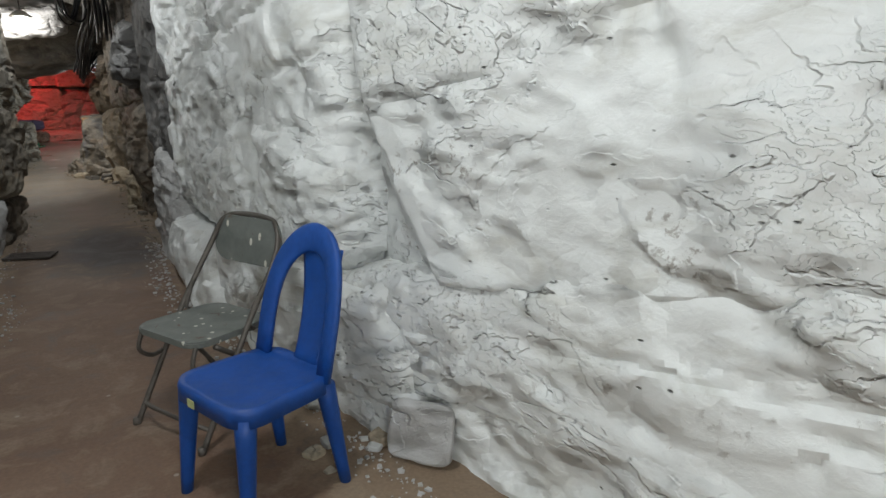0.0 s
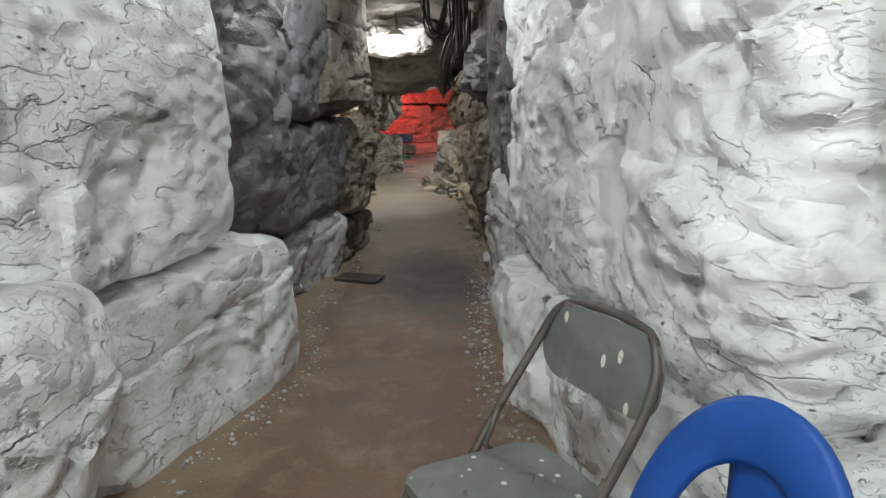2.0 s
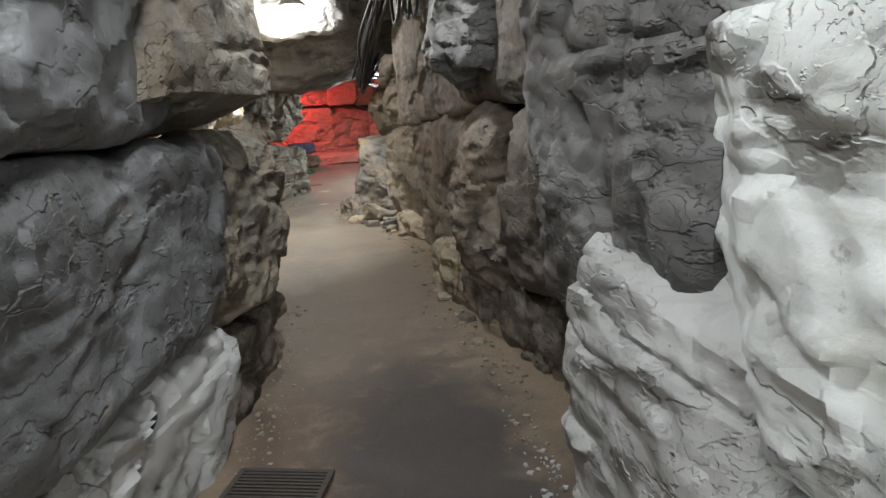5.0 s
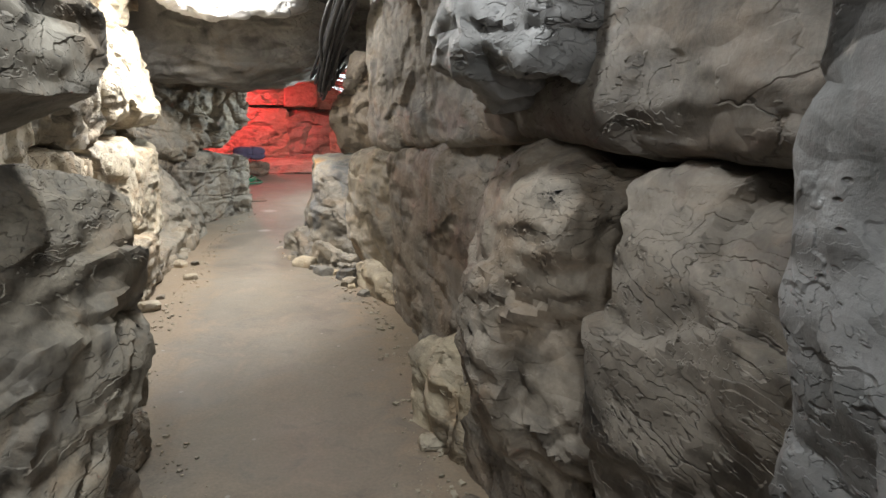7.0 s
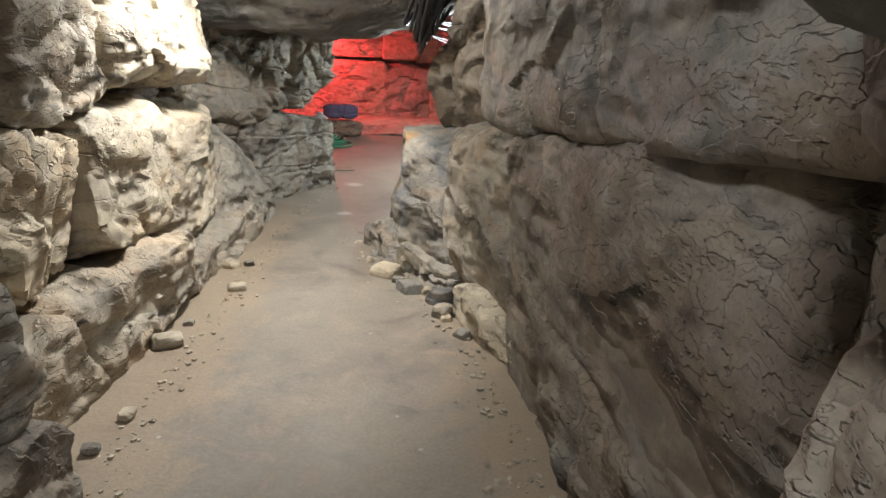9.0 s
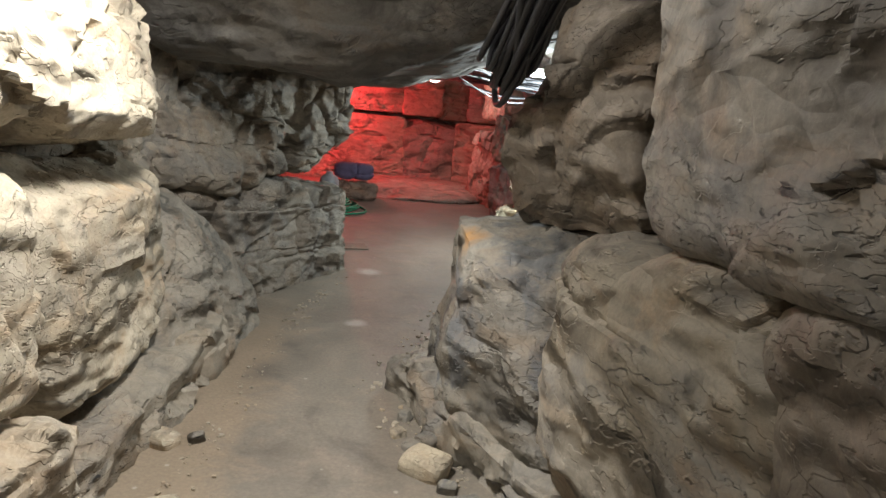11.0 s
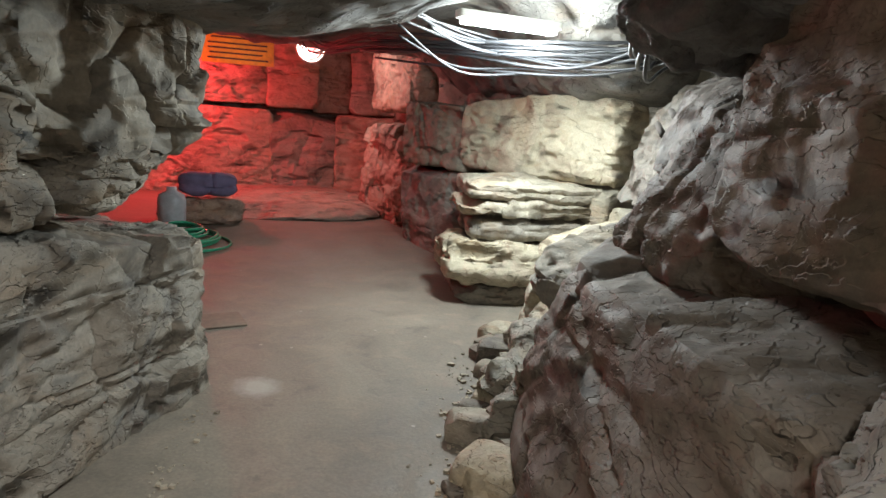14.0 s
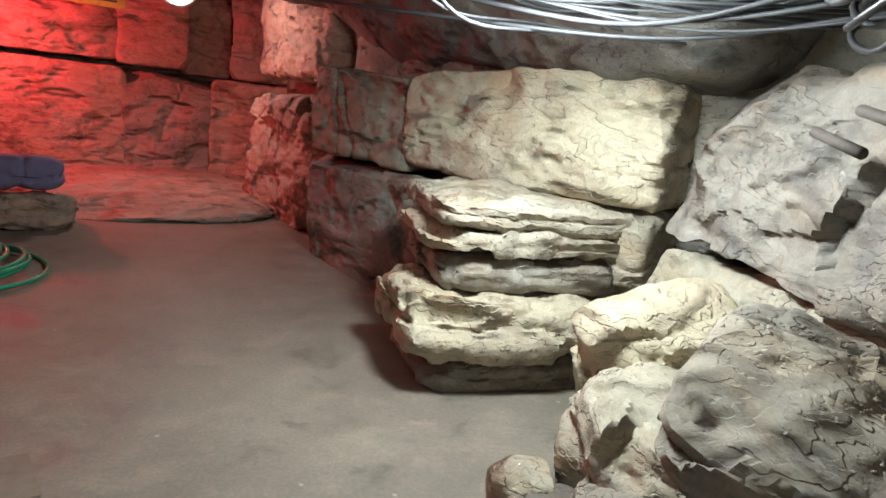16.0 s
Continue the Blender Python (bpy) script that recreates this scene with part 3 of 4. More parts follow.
block((0.67, 7.72), (0.63, 8.28), -0.08, 0.36, 0.35, TAN, 1, "small chipped stone at the path edge", n=20, p=3.5, cuts=12, rough=0.04)
block((0.84, 6.0), (0.80, 7.85), 1.235, 2.7, 0.9, BROWN, 1, "overhanging dark rock slab", n=30, p=8, cuts=5, rough=0.04)
block((0.62, 7.0), (0.58, 7.75), 1.34, 1.95, 0.5, DARKWASH, 1, "jutting pale lump of rock under the roof", n=28, p=3.2, cuts=10, rough=0.06)
block((0.97, 7.6), (0.85, 9.85), -0.12, 1.14, 0.9, BROWN, 1, "flat grey brown sandstone face", n=46, p=9, cuts=2, rough=0.03, lean=-0.05, tilt=(0, 5))
block((0.93, 7.6), (0.74, 10.5), 1.13, 2.75, 0.9, GREY, 1, "upper sandstone face above a long crack", n=54, p=11, cuts=1, rough=0.03, lean=0.0, bed=0.022, tilt=(0, 4))
block((0.90, 8.35), (0.84, 9.35), -0.08, 0.3, 0.5, GREY, 1, "split stone at the foot of the face", n=20, cuts=9, rough=0.04)
block((0.80, 9.70), (0.56, 10.85), 0.0, 1.02, 0.85, GREY, 1, "yellowish bulging sandstone boulder", n=36, p=3.6, cuts=8, rough=0.05)
block((0.66, 10.72), (0.22, 11.66), 0.06, 0.93, 0.95, BLUE_GREY, 1, "grey boulder with blue dark patches and orange stain", n=40, p=4, cuts=8, rough=0.05)
block((0.62, 10.6), (0.12, 11.78), -0.08, 0.22, 0.5, GREY, 1, "rubble foot of the grey boulder", n=26, p=4, cuts=9, rough=0.06, pitted=0.08)
block((0.76, 10.66), (0.50, 11.56), 0.93, 1.80, 0.8, BROWN, 1, "leaning brown grey boulder with wrinkled skin", n=38, p=3.6, cuts=7, rough=0.045, lean=0.14, bed=0.01)
block((0.98, 9.2), (0.62, 10.35), -0.06, 0.2, 0.5, TAN, 1, "low broken stones along the path", n=22, p=4, cuts=9, rough=0.05)

# ---- far room, east side ----
block((0.30, 11.80), (0.76, 13.62), -0.1, 0.86, 0.95, BROWN, 1, "dark ridged boulder leaning back", n=40, p=4, cuts=9, rough=0.07, lean=0.4, bed=0.01)
block((0.80, 11.75), (1.02, 12.75), 0.90, 1.75, 0.9, BROWN, 1, "upper dark boulder beside a cleft", n=30, p=3.5, cuts=8, rough=0.05, lean=0.15)
block((1.00, 12.5), (1.22, 13.55), 0.74, 1.5, 0.8, BROWN, 1, "upper grey boulder with a rounded face", n=30, p=3.5, cuts=8, rough=0.05, lean=0.25)
block((0.78, 13.35), (1.32, 14.42), -0.1, 0.26, 0.6, GREY, 1, "rubble heap of broken sandstone", n=26, p=3.5, cuts=10, rough=0.07)
rock("roof_slab", (2.0, 12.8, 1.63), (1.75, 1.5, 0.42), ROOF, 12, n=26, p=5, cuts=7, rough=0.05, label="low dark slab of rock under the roof")
rock("flat_stone", (1.72, 13.75, 0.52), (0.85, 0.95, 0.26), GREY, 25, n=22, p=6, cuts=8, rough=0.025, tilt=(14, -12), label="tilted flat sandstone slab on rubble")
rock("boulder", (1.75, 14.2, 0.2), (0.8, 0.95, 0.55), PALE, -20, n=24, p=3.5, cuts=12, rough=0.05, label="broken pale sandstone boulder")
rock("boulder", (2.0, 14.72, 0.32), (0.62, 0.62, 0.66), PALE, 15, n=24, p=3.5, cuts=12, rough=0.05, label="broken pale sandstone boulder", tilt=(0, -15))
block((1.75, 13.3), (2.28, 15.1), 0.72, 1.5, 0.7, GREY, 1, "pale lit sandstone face with iron pins", n=34, p=6, cuts=6, rough=0.05, lean=0.2)
block((1.95, 13.7), (2.25, 15.15), -0.1, 0.74, 0.6, PALE, 1, "pale sandstone foot wall beside the passage", n=24, p=6, cuts=6, rough=0.05)
block((2.30, 15.2), (1.75, 16.72), 0.85, 1.46, 0.7, PALE, 1, "large pale sandstone block with pink stain", n=34, p=9, cuts=4, rough=0.025)
block((1.74, 16.75), (1.50, 17.85), 0.80, 1.44, 0.7, GREY, 1, "grey sandstone block beside the passage", n=26, p=9, cuts=4, rough=0.02)
block((1.80, 16.25), (1.50, 17.88), -0.1, 0.78, 0.7, GREY, 1, "grey lower sandstone block", n=28, p=8, cuts=5, rough=0.03)
block((2.25, 15.15), (1.78, 16.3), -0.1, 0.84, 0.6, PALE, 1, "pale lower sandstone block", n=24, p=8, cuts=5, rough=0.03)
for z0, z1, dx, mat in ((0.70, 0.86, 0.05, PALE), (0.57, 0.735, 0.0, PALE), (0.42, 0.60, 0.07, GREY)):
    rock("ledge_stone", (1.92 + dx, 15.74, (z0 + z1) / 2), (1.02, 0.9, z1 - z0), mat, -12, n=30, p=6, cuts=9, rough=0.03, bed=0.012,
         label="thin layered sandstone ledge", group="layered sandstone ledges")
rock("ledge_stone", (1.72, 15.58, 0.295), (0.92, 0.8, 0.31), PALE, -10, n=32, p=6, cuts=9, rough=0.035, pitted=0.08, label="thick rounded sandstone ledge like a seat", group="layered sandstone ledges")
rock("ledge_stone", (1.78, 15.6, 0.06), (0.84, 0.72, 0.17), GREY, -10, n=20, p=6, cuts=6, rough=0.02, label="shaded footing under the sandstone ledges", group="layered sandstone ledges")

# ---- red chamber ----
RED = "sandstone block under red light"
block((1.66, 18.2), (1.44, 20.2), -0.1, 1.28, 0.7, REDROCK, 1, "rough sandstone pillar under red light", n=30, p=4, cuts=10, rough=0.06)
block((1.85, 18.8), (1.7, 20.8), 1.36, 2.5, 0.6, REDROCK, 1, "upper sandstone pillar under red light", n=26, p=6, cuts=6, rough=0.04)
block((-1.9, 21.5), (0.35, 21.75), -0.1, 1.25, 0.7, REDROCK, -1, RED, n=34, p=12, cuts=2, rough=0.03, chip=0.7)
block((0.35, 21.75), (1.35, 21.8), -0.1, 1.25, 0.7, REDROCK, -1, RED, n=24, p=12, cuts=2, rough=0.03, chip=0.7)
block((1.35, 21.75), (2.3, 21.5), -0.1, 1.25, 0.7, REDROCK, -1, RED, n=24, p=12, cuts=2, rough=0.03, chip=0.7)
block((-1.9, 21.45), (0.3, 21.7), 1.36, 2.8, 0.7, REDROCK, -1, RED, n=30, p=12, cuts=2, rough=0.03, chip=0.7)
block((0.3, 21.7), (1.05, 21.72), 1.34, 2.8, 0.7, REDROCK, -1, RED, n=24, p=12, cuts=2, rough=0.03, chip=0.7)
block((1.05, 22.0), (1.6, 22.0), 1.3, 2.8, 0.4, REDROCK, -1, RED, n=20, p=12, cuts=2, rough=0.03, chip=0.7)
block((1.55, 21.6), (2.3, 21.4), 1.3, 2.8, 0.7, REDROCK, -1, RED, n=20, p=12, cuts=2, rough=0.03, chip=0.7)
rock("stone_platform", (0.6, 20.6, 0.03), (2.5, 3.4, 0.2), REDROCK, 0, n=30, p=3, cuts=2, rough=0.015, label="low oval stone platform in the red chamber")

# ---- white passage, west side ----
block((-0.74, 0.6), (-0.60, 3.1), -0.1, 0.84, 0.9, WHITE, -1, "whitewashed lower boulder with drilled holes", n=44, p=5, cuts=7, rough=0.05, pitted=0.06, lean=0.04)
block((-0.92, 0.2), (-0.66, 2.82), 0.85, 2.6, 0.9, WHITE, -1, "whitewashed upper boulder beside the passage", n=40, p=5, cuts=7, rough=0.05)
block((-0.78, 3.12), (-0.38, 4.42), -0.1, 0.70, 0.85, WHITE, -1, "whitewashed block with drill grooves", n=40, p=6, cuts=6, rough=0.035,
      dents=[((-0.74 + 0.10 * g, 3.62 + 0.23 * g, 0.24 + 0.055 * k), 0.035, 0.022) for g in (0, 1) for k in range(5)])
block((-0.80, 2.85), (-0.55, 4.15), 0.71, 2.5, 0.85, WHITE, -1, "whitewashed upper block with shallow hollow", n=40, p=5, cuts=7, rough=0.05, dents=[((-0.66, 3.4, 0.95), 0.22, 0.1)])
block((-0.42, 4.25), (-0.62, 5.2), -0.1, 0.56, 0.6, WHITE, -1, "whitewashed rock shoulder beside the passage", n=24, p=4, cuts=8, rough=0.05)
block((-0.66, 4.05), (-0.50, 4.95), 0.62, 2.4, 0.7, DARKWASH, -1, "upright rock darkened to grey", n=30, p=4.5, cuts=7, rough=0.06)
block((-0.68, 4.85), (-0.38, 6.82), 0.50, 1.16, 0.8, DARKGREY, -1, "dark grey layered block", n=38, p=6, cuts=7, rough=0.04, bed=0.025)
# Lamplight on the foot rock is put into its paler colour.
block((-0.72, 5.25), (-0.36, 6.6), -0.1, 0.46, 0.7, PALEWASH, -1, "cracked foot rock, paled for lamplight", n=30, p=4, cuts=10, rough=0.06, pitted=0.08)
block((-0.58, 4.7), (-0.42, 6.3), 1.18, 2.6, 0.8, DARKGREY, -1, "dark grey upper block", n=30, p=6, cuts=6, rough=0.05)

# ---- brown passage, west side ----
block((-0.46, 5.95), (-0.20, 7.12), 1.205, 2.7, 0.8, GREY, -1, "upper grey block above a level crack", n=36, p=8, cuts=5, rough=0.04, bed=0.008)
block((-0.46, 6.25), (-0.19, 7.46), 0.32, 1.18, 0.75, GREY, -1, "smooth grey bulging boulder", n=36, p=4, cuts=6, rough=0.05, bed=0.006)
block((-0.50, 6.3), (-0.26, 7.5), -0.1, 0.34, 0.6, BROWN, -1, "brown stones under the bulging boulder", n=26, p=4, cuts=9, rough=0.05)
block((-0.50, 7.45), (-0.34, 8.1), -0.08, 0.24, 0.5, GREY, -1, "flat layered stone at the path edge", n=22, p=4, cuts=8, rough=0.04, bed=0.02)
block((-0.54, 7.42), (-0.46, 8.0), 0.23, 0.62, 0.5, GREY, -1, "stacked layered grey stone", n=24, p=4, cuts=8, rough=0.04, bed=0.02)
block((-0.80, 8.10), (-0.66, 8.95), 0.28, 0.72, 0.6, GREY, -1, "rounded grey boulder beside the passage", n=26, p=3.5, cuts=7, rough=0.04, bed=0.01)
block((-0.76, 8.05), (-0.55, 8.80), -0.1, 0.31, 0.6, GREY, -1, "layered grey foot stone", n=24, p=4, cuts=7, rough=0.04, bed=0.01)
block((-0.80, 7.45), (-0.98, 9.1), 0.72, 2.5, 0.6, TAN, -1, "tan upper rock beside the passage", n=28, p=5, cuts=7, rough=0.05)
block((-0.98, 8.75), (-0.84, 10.02), 1.08, 1.9, 0.7, TAN, -1, "tan sandstone boulder with dark pits", n=32, p=4.5, cuts=8, rough=0.05, pitted=0.06)
block((-0.84, 10.05), (-0.79, 11.62), 1.09, 1.85, 0.7, TAN, -1, "tan rounded sandstone boulder", n=34, p=3.6, cuts=8, rough=0.05, pitted=0.06)
block((-0.95, 8.6), (-0.95, 11.6), 1.86, 2.7, 0.6, TAN, -1, "tan rock under the roof", n=32, p=5, cuts=7, rough=0.07)
block((-0.94, 8.7), (-0.87, 9.75), 0.46, 1.07, 0.7, TAN, -1, "tan sandstone block beside the passage", n=28, p=5, cuts=8, rough=0.035)
block((-0.88, 9.72), (-0.80, 10.68), 0.42, 1.07, 0.7, TAN, -1, "tan sandstone block beside the passage", n=30, p=5, cuts=8, rough=0.035, lean=0.06)
block((-0.90, 10.62), (-0.74, 11.75), 0.22, 1.06, 0.7, TAN, -1, "tan banded bulging boulder", n=32, p=4, cuts=7, rough=0.035, lean=0.08, bed=0.008)
block((-0.92, 8.75), (-0.68, 10.58), -0.1, 0.43, 0.7, TAN, -1, "split tan ledge at the path edge", n=34, p=5, cuts=9, rough=0.05, bed=0.012)
block((-0.78, 10.45), (-0.62, 12.4), -0.1, 0.22, 0.6, GREY, -1, "low dark layered ledge", n=28, p=5, cuts=9, rough=0.05, bed=0.015)
block((-0.74, 11.45), (-0.48, 12.66), -0.1, 0.82, 0.8, GREY, -1, "sloping grey boulder beside the passage", n=36, p=3.6, cuts=8, rough=0.06, lean=0.42)
block((-1.12, 11.6), (-1.16, 12.6), 0.75, 1.7, 0.6, GREY, -1, "ridged grey rock under the roof", n=30, p=4, cuts=8, rough=0.06)
block((-1.20, 12.40), (-0.16, 14.08), -0.1, 0.82, 0.9, GREY, -1, "cracked sandstone pillar foot", n=40, p=8, cuts=3, rough=0.055, bed=0.014, joints=10, fine=0.013, chip=1.2)
block((-1.22, 12.35), (-0.20, 14.05), 0.81, 1.66, 0.9, GREY, -1, "deeply ridged sandstone pillar top", n=38, p=8, cuts=2, rough=0.08, joints=7, fine=0.013, chip=1.2)

# ---- loose stones ----
def scatter(seed, count, spot, lo, hi, mats, label, group):
    rnd = random.Random(seed)
    for _ in range(count):
        x, y = spot(rnd)
        s = lo + (hi - lo) * rnd.random() ** 2
        rock("stone", (x, y, s * 0.18), (s * rnd.uniform(0.8, 1.5), s, s * rnd.uniform(0.5, 0.9)), rnd.choice(mats), rnd.uniform(0, 180),
             n=9, p=6, cuts=14, rough=0.01, label=label, group=group)


scatter(1, 26, lambda r: (lambda k: (0.62 + 0.62 * k + r.uniform(-0.05, 0.22), 13.1 + 1.5 * k))(r.random()), 0.06, 0.26, [GREY, PALE, BROWN], "broken sandstone lump beside the path", "stones of the rubble heap")
scatter(2, 14, lambda r: (lambda k: (0.72 - 0.62 * k + r.uniform(-0.02, 0.12), 10.0 + 1.5 * k))(r.random()), 0.06, 0.16, [GREY, TAN, BLUE_GREY], "small stone at the foot of the boulders", "stones along the path")
scatter(3, 8, lambda r: (0.72 + r.uniform(-0.06, 0.2), r.uniform(6.3, 8.4)), 0.06, 0.18, [BROWN, TAN], "small dark stone at the foot of the boulders", "stones along the path")
scatter(4, 10, lambda r: (-0.66 + r.uniform(-0.1, 0.1), r.uniform(8.7, 12.6)), 0.05, 0.13, [TAN, GREY], "small tan stone at the path edge", "stones along the path")
scatter(5, 8, lambda r: (0.75 + r.uniform(-0.1, 0.2), r.uniform(1.9, 2.6)), 0.03, 0.1, [WHITE, TAN], "flake of white painted rock on the floor", "flakes on the floor")

def crumbs(name, seed, count, line, spread, lo, hi, mat, label):
    """Many small broken bits of rock lying along a line on the plan, as one mesh."""
    rnd = np.random.RandomState(seed)
    ys = rnd.uniform(line[0][1], line[-1][1], count)
    xs = np.interp(ys, [p[1] for p in line], [p[0] for p in line]) + spread * rnd.beta(1.2, 3.0, count)
    corner = np.array([(x, y, z) for x in (-1, 1) for y in (-1, 1) for z in (-1, 1)], float)
    sides = ((0, 1, 3, 2), (4, 6, 7, 5), (0, 4, 5, 1), (2, 3, 7, 6), (0, 2, 6, 4), (1, 5, 7, 3))
    verts, faces = [], []
    for x, y in zip(xs, ys):
        size = lo + (hi - lo) * rnd.rand() ** 3
        a = rnd.uniform(0, math.pi)
        c = corner * rnd.uniform(0.5, 1.0, (8, 3)) * np.array([1.0, 0.75, 0.5]) * size / 2
        px, py = c[:, 0] * math.cos(a) - c[:, 1] * math.sin(a), c[:, 0] * math.sin(a) + c[:, 1] * math.cos(a)
        base = len(verts)
        z = floor_height(x, y) + size * 0.14
        verts += [(x + u, y + w, z + h) for u, w, h in zip(px, py, c[:, 2])]
        faces += [tuple(base + k for k in f) for f in sides]
    return tagged(mesh_object(name, verts, faces, mat, smooth=False), label, "gravel", kind="stuff")


EAST_FOOT = [(1.25, 0.4), (0.95, 1.6), (0.86, 2.4), (0.66, 3.6), (0.58, 4.6), (0.70, 6.0), (0.80, 6.6), (0.72, 7.8), (0.86, 8.6), (0.76, 9.8), (0.56, 10.8), (0.18, 11.7), (0.30, 12.2), (0.66, 13.2), (1.15, 14.4)]
WEST_FOOT = [(-0.72, 0.4), (-0.62, 2.2), (-0.70, 3.3), (-0.36, 4.3), (-0.55, 5.2), (-0.40, 6.4), (-0.34, 7.9), (-0.60, 8.4), (-0.68, 9.2), (-0.62, 10.6), (-0.56, 12.0), (-0.48, 12.8), (-0.30, 13.9)]
crumbs("rock_crumbs", 21, 700, EAST_FOOT[:6], -0.22, 0.006, 0.03, PALEWASH, "white and grey crumbs of fallen paint and rock")
crumbs("rock_crumbs", 22, 500, WEST_FOOT[:6], 0.20, 0.006, 0.026, PALEWASH, "white and grey crumbs of fallen paint and rock")
crumbs("rock_crumbs", 23, 800, EAST_FOOT[5:], -0.26, 0.006, 0.035, TAN, "tan crumbs of broken sandstone at the path edge")
crumbs("rock_crumbs", 24, 600, WEST_FOOT[5:], 0.24, 0.006, 0.03, TAN, "tan crumbs of broken sandstone at the path edge")

# Lump added by the lamp; its pale colour stands in for glare on the roof.
rock("boulder", (-0.2, 11.25, 2.28), (1.2, 0.7, 0.6), PALEWASH, 0, n=24, p=3.5, cuts=9, rough=0.06, label="roof rock lump, pale for the glare round the lamp")
rock("boulder", (2.0, 15.86, 0.42), (0.84, 0.8, 0.86), PALE, -12, n=24, p=6, cuts=6, rough=0.05, label="pale rock core behind the layered ledges")
# ---- chairs ----
def tube(bm, pts, r, n=10, closed=False):
    """A round tube along points."""
    pts = [Vector(p) for p in pts]
    rings = []
    for i, p in enumerate(pts):
        a = pts[i - 1] if i or closed else p
        b = pts[(i + 1) % len(pts)] if i + 1 < len(pts) or closed else p
        d = (b - a).normalized()
        u = d.orthogonal().normalized() if not rings else (last - d * last.dot(d)).normalized()
        last = u
        w = d.cross(u)
        rr = r(i / max(1, len(pts) - 1)) if callable(r) else r
        rings.append([bm.verts.new(p + (u * math.cos(2 * math.pi * k / n) + w * math.sin(2 * math.pi * k / n)) * rr) for k in range(n)])
    pairs = list(zip(rings, rings[1:])) + ([(rings[-1], rings[0])] if closed else [])
    for a, b in pairs:
        for k in range(n):
            bm.faces.new((a[k], a[(k + 1) % n], b[(k + 1) % n], b[k]))
    if not closed:
        bm.faces.new(rings[0][::-1])
        bm.faces.new(rings[-1])
    return bm


def curve_points(pts, n=8):
    """A smooth line through points."""
    pts = [Vector(p) for p in pts]
    out = []
    for i in range(len(pts) - 1):
        p0, p1, p2, p3 = pts[max(0, i - 1)], pts[i], pts[i + 1], pts[min(len(pts) - 1, i + 2)]
        for k in range(n):
            t = k / n
            out.append(0.5 * ((2 * p1) + (p2 - p0) * t + (2 * p0 - 5 * p1 + 4 * p2 - p3) * t * t + (3 * p1 - p0 - 3 * p2 + p3) * t ** 3))
    return out + [pts[-1]]


def slab(bm, outline, z0, z1, shape=None):
    """A plate with the given outline; shape bends its points."""
    f = shape or (lambda v: v)
    lo = [bm.verts.new(f(Vector((x, y, z0)))) for x, y in outline]
    hi = [bm.verts.new(f(Vector((x, y, z1)))) for x, y in outline]
    bm.faces.new(hi)
    bm.faces.new(lo[::-1])
    n = len(lo)
    for k in range(n):
        bm.faces.new((lo[k], lo[(k + 1) % n], hi[(k + 1) % n], hi[k]))
    return bm


def rounded(w, d, r, n=6, x0=0.0, y0=0.0):
    out = []
    for cx, cy, a0 in ((w / 2 - r, d / 2 - r, 0), (-w / 2 + r, d / 2 - r, 90), (-w / 2 + r, -d / 2 + r, 180), (w / 2 - r, -d / 2 + r, 270)):
        for k in range(n + 1):
            a = radians(a0 + 90 * k / n)
            out.append((x0 + cx + r * math.cos(a), y0 + cy + r * math.sin(a)))
    return out


def bevelled(bm, width, segments=2):
    bmesh.ops.bevel(bm, geom=list(bm.edges), offset=width, segments=segments, affect="EDGES", profile=0.7, clamp_overlap=True)
    return bm


def ribbon(bm, pts, widths, normals, thick):
    """A flat band of given half widths along points."""
    rings = []
    for i, p in enumerate(pts):
        d = (pts[min(i + 1, len(pts) - 1)] - pts[max(i - 1, 0)]).normalized()
        nrm = normals[i]
        side = d.cross(nrm).normalized() * widths[i]
        up = nrm * thick / 2
        rings.append([bm.verts.new(p + s) for s in (side + up * 0.3, side * 0.8 + up, -side * 0.8 + up, -side + up * 0.3, -side * 0.9 - up, side * 0.9 - up)])
    for a, b in zip(rings, rings[1:]):
        for k in range(6):
            bm.faces.new((a[k], a[(k + 1) % 6], b[(k + 1) % 6], b[k]))
    bm.faces.new(rings[0][::-1])
    bm.faces.new(rings[-1])
    return bm


def painted_metal():
    m, t, n, l, p = material("worn_grey_paint")
    c = n.new("ShaderNodeTexCoord")
    big = tex_noise(t, 9.0, 5, 0.6, c.outputs["Object"], 0.4)
    v = n.new("ShaderNodeTexVoronoi")
    v.inputs["Scale"].default_value = 19.0
    s = n.new("ShaderNodeMapping")
    s.inputs["Scale"].default_value = (1.0, 1.0, 0.45)
    l.new(c.outputs["Object"], s.inputs["Vector"])
    l.new(s.outputs["Vector"], v.inputs["Vector"])
    col = mix(t, ramp(t, big, [(0.35, 0.0), (0.65, 1.0)]), (0.115, 0.125, 0.115), (0.17, 0.18, 0.165))
    col = mix(t, math_node(t, "MULTIPLY", ramp(t, v.outputs["Distance"], [(0.13, 1.0), (0.16, 0.0)]), ramp(t, big, [(0.4, 0.0), (0.46, 1.0)])), col, (0.62, 0.6, 0.52))
    col = mix(t, ramp(t, tex_noise(t, 14.0, 6, 0.7, c.outputs["Object"], 1.0), [(0.62, 0.0), (0.66, 0.8)]), col, (0.10, 0.05, 0.03))
    l.new(col, p.inputs["Base Color"])
    p.inputs["Roughness"].default_value = 0.5
    bump(t, p, [(big, 0.15, 0.004)])
    return m


GREY_PAINT = painted_metal()
STEEL = plain_material("worn_steel", (0.13, 0.115, 0.10), 0.55, 0.5, 30)
BLUE = plain_material("blue_plastic", (0.003, 0.058, 0.28), 0.5, 0.0, 40, 0.22, 0.12)
STICKER = plain_material("yellowed_label", (0.45, 0.47, 0.22), 0.6)


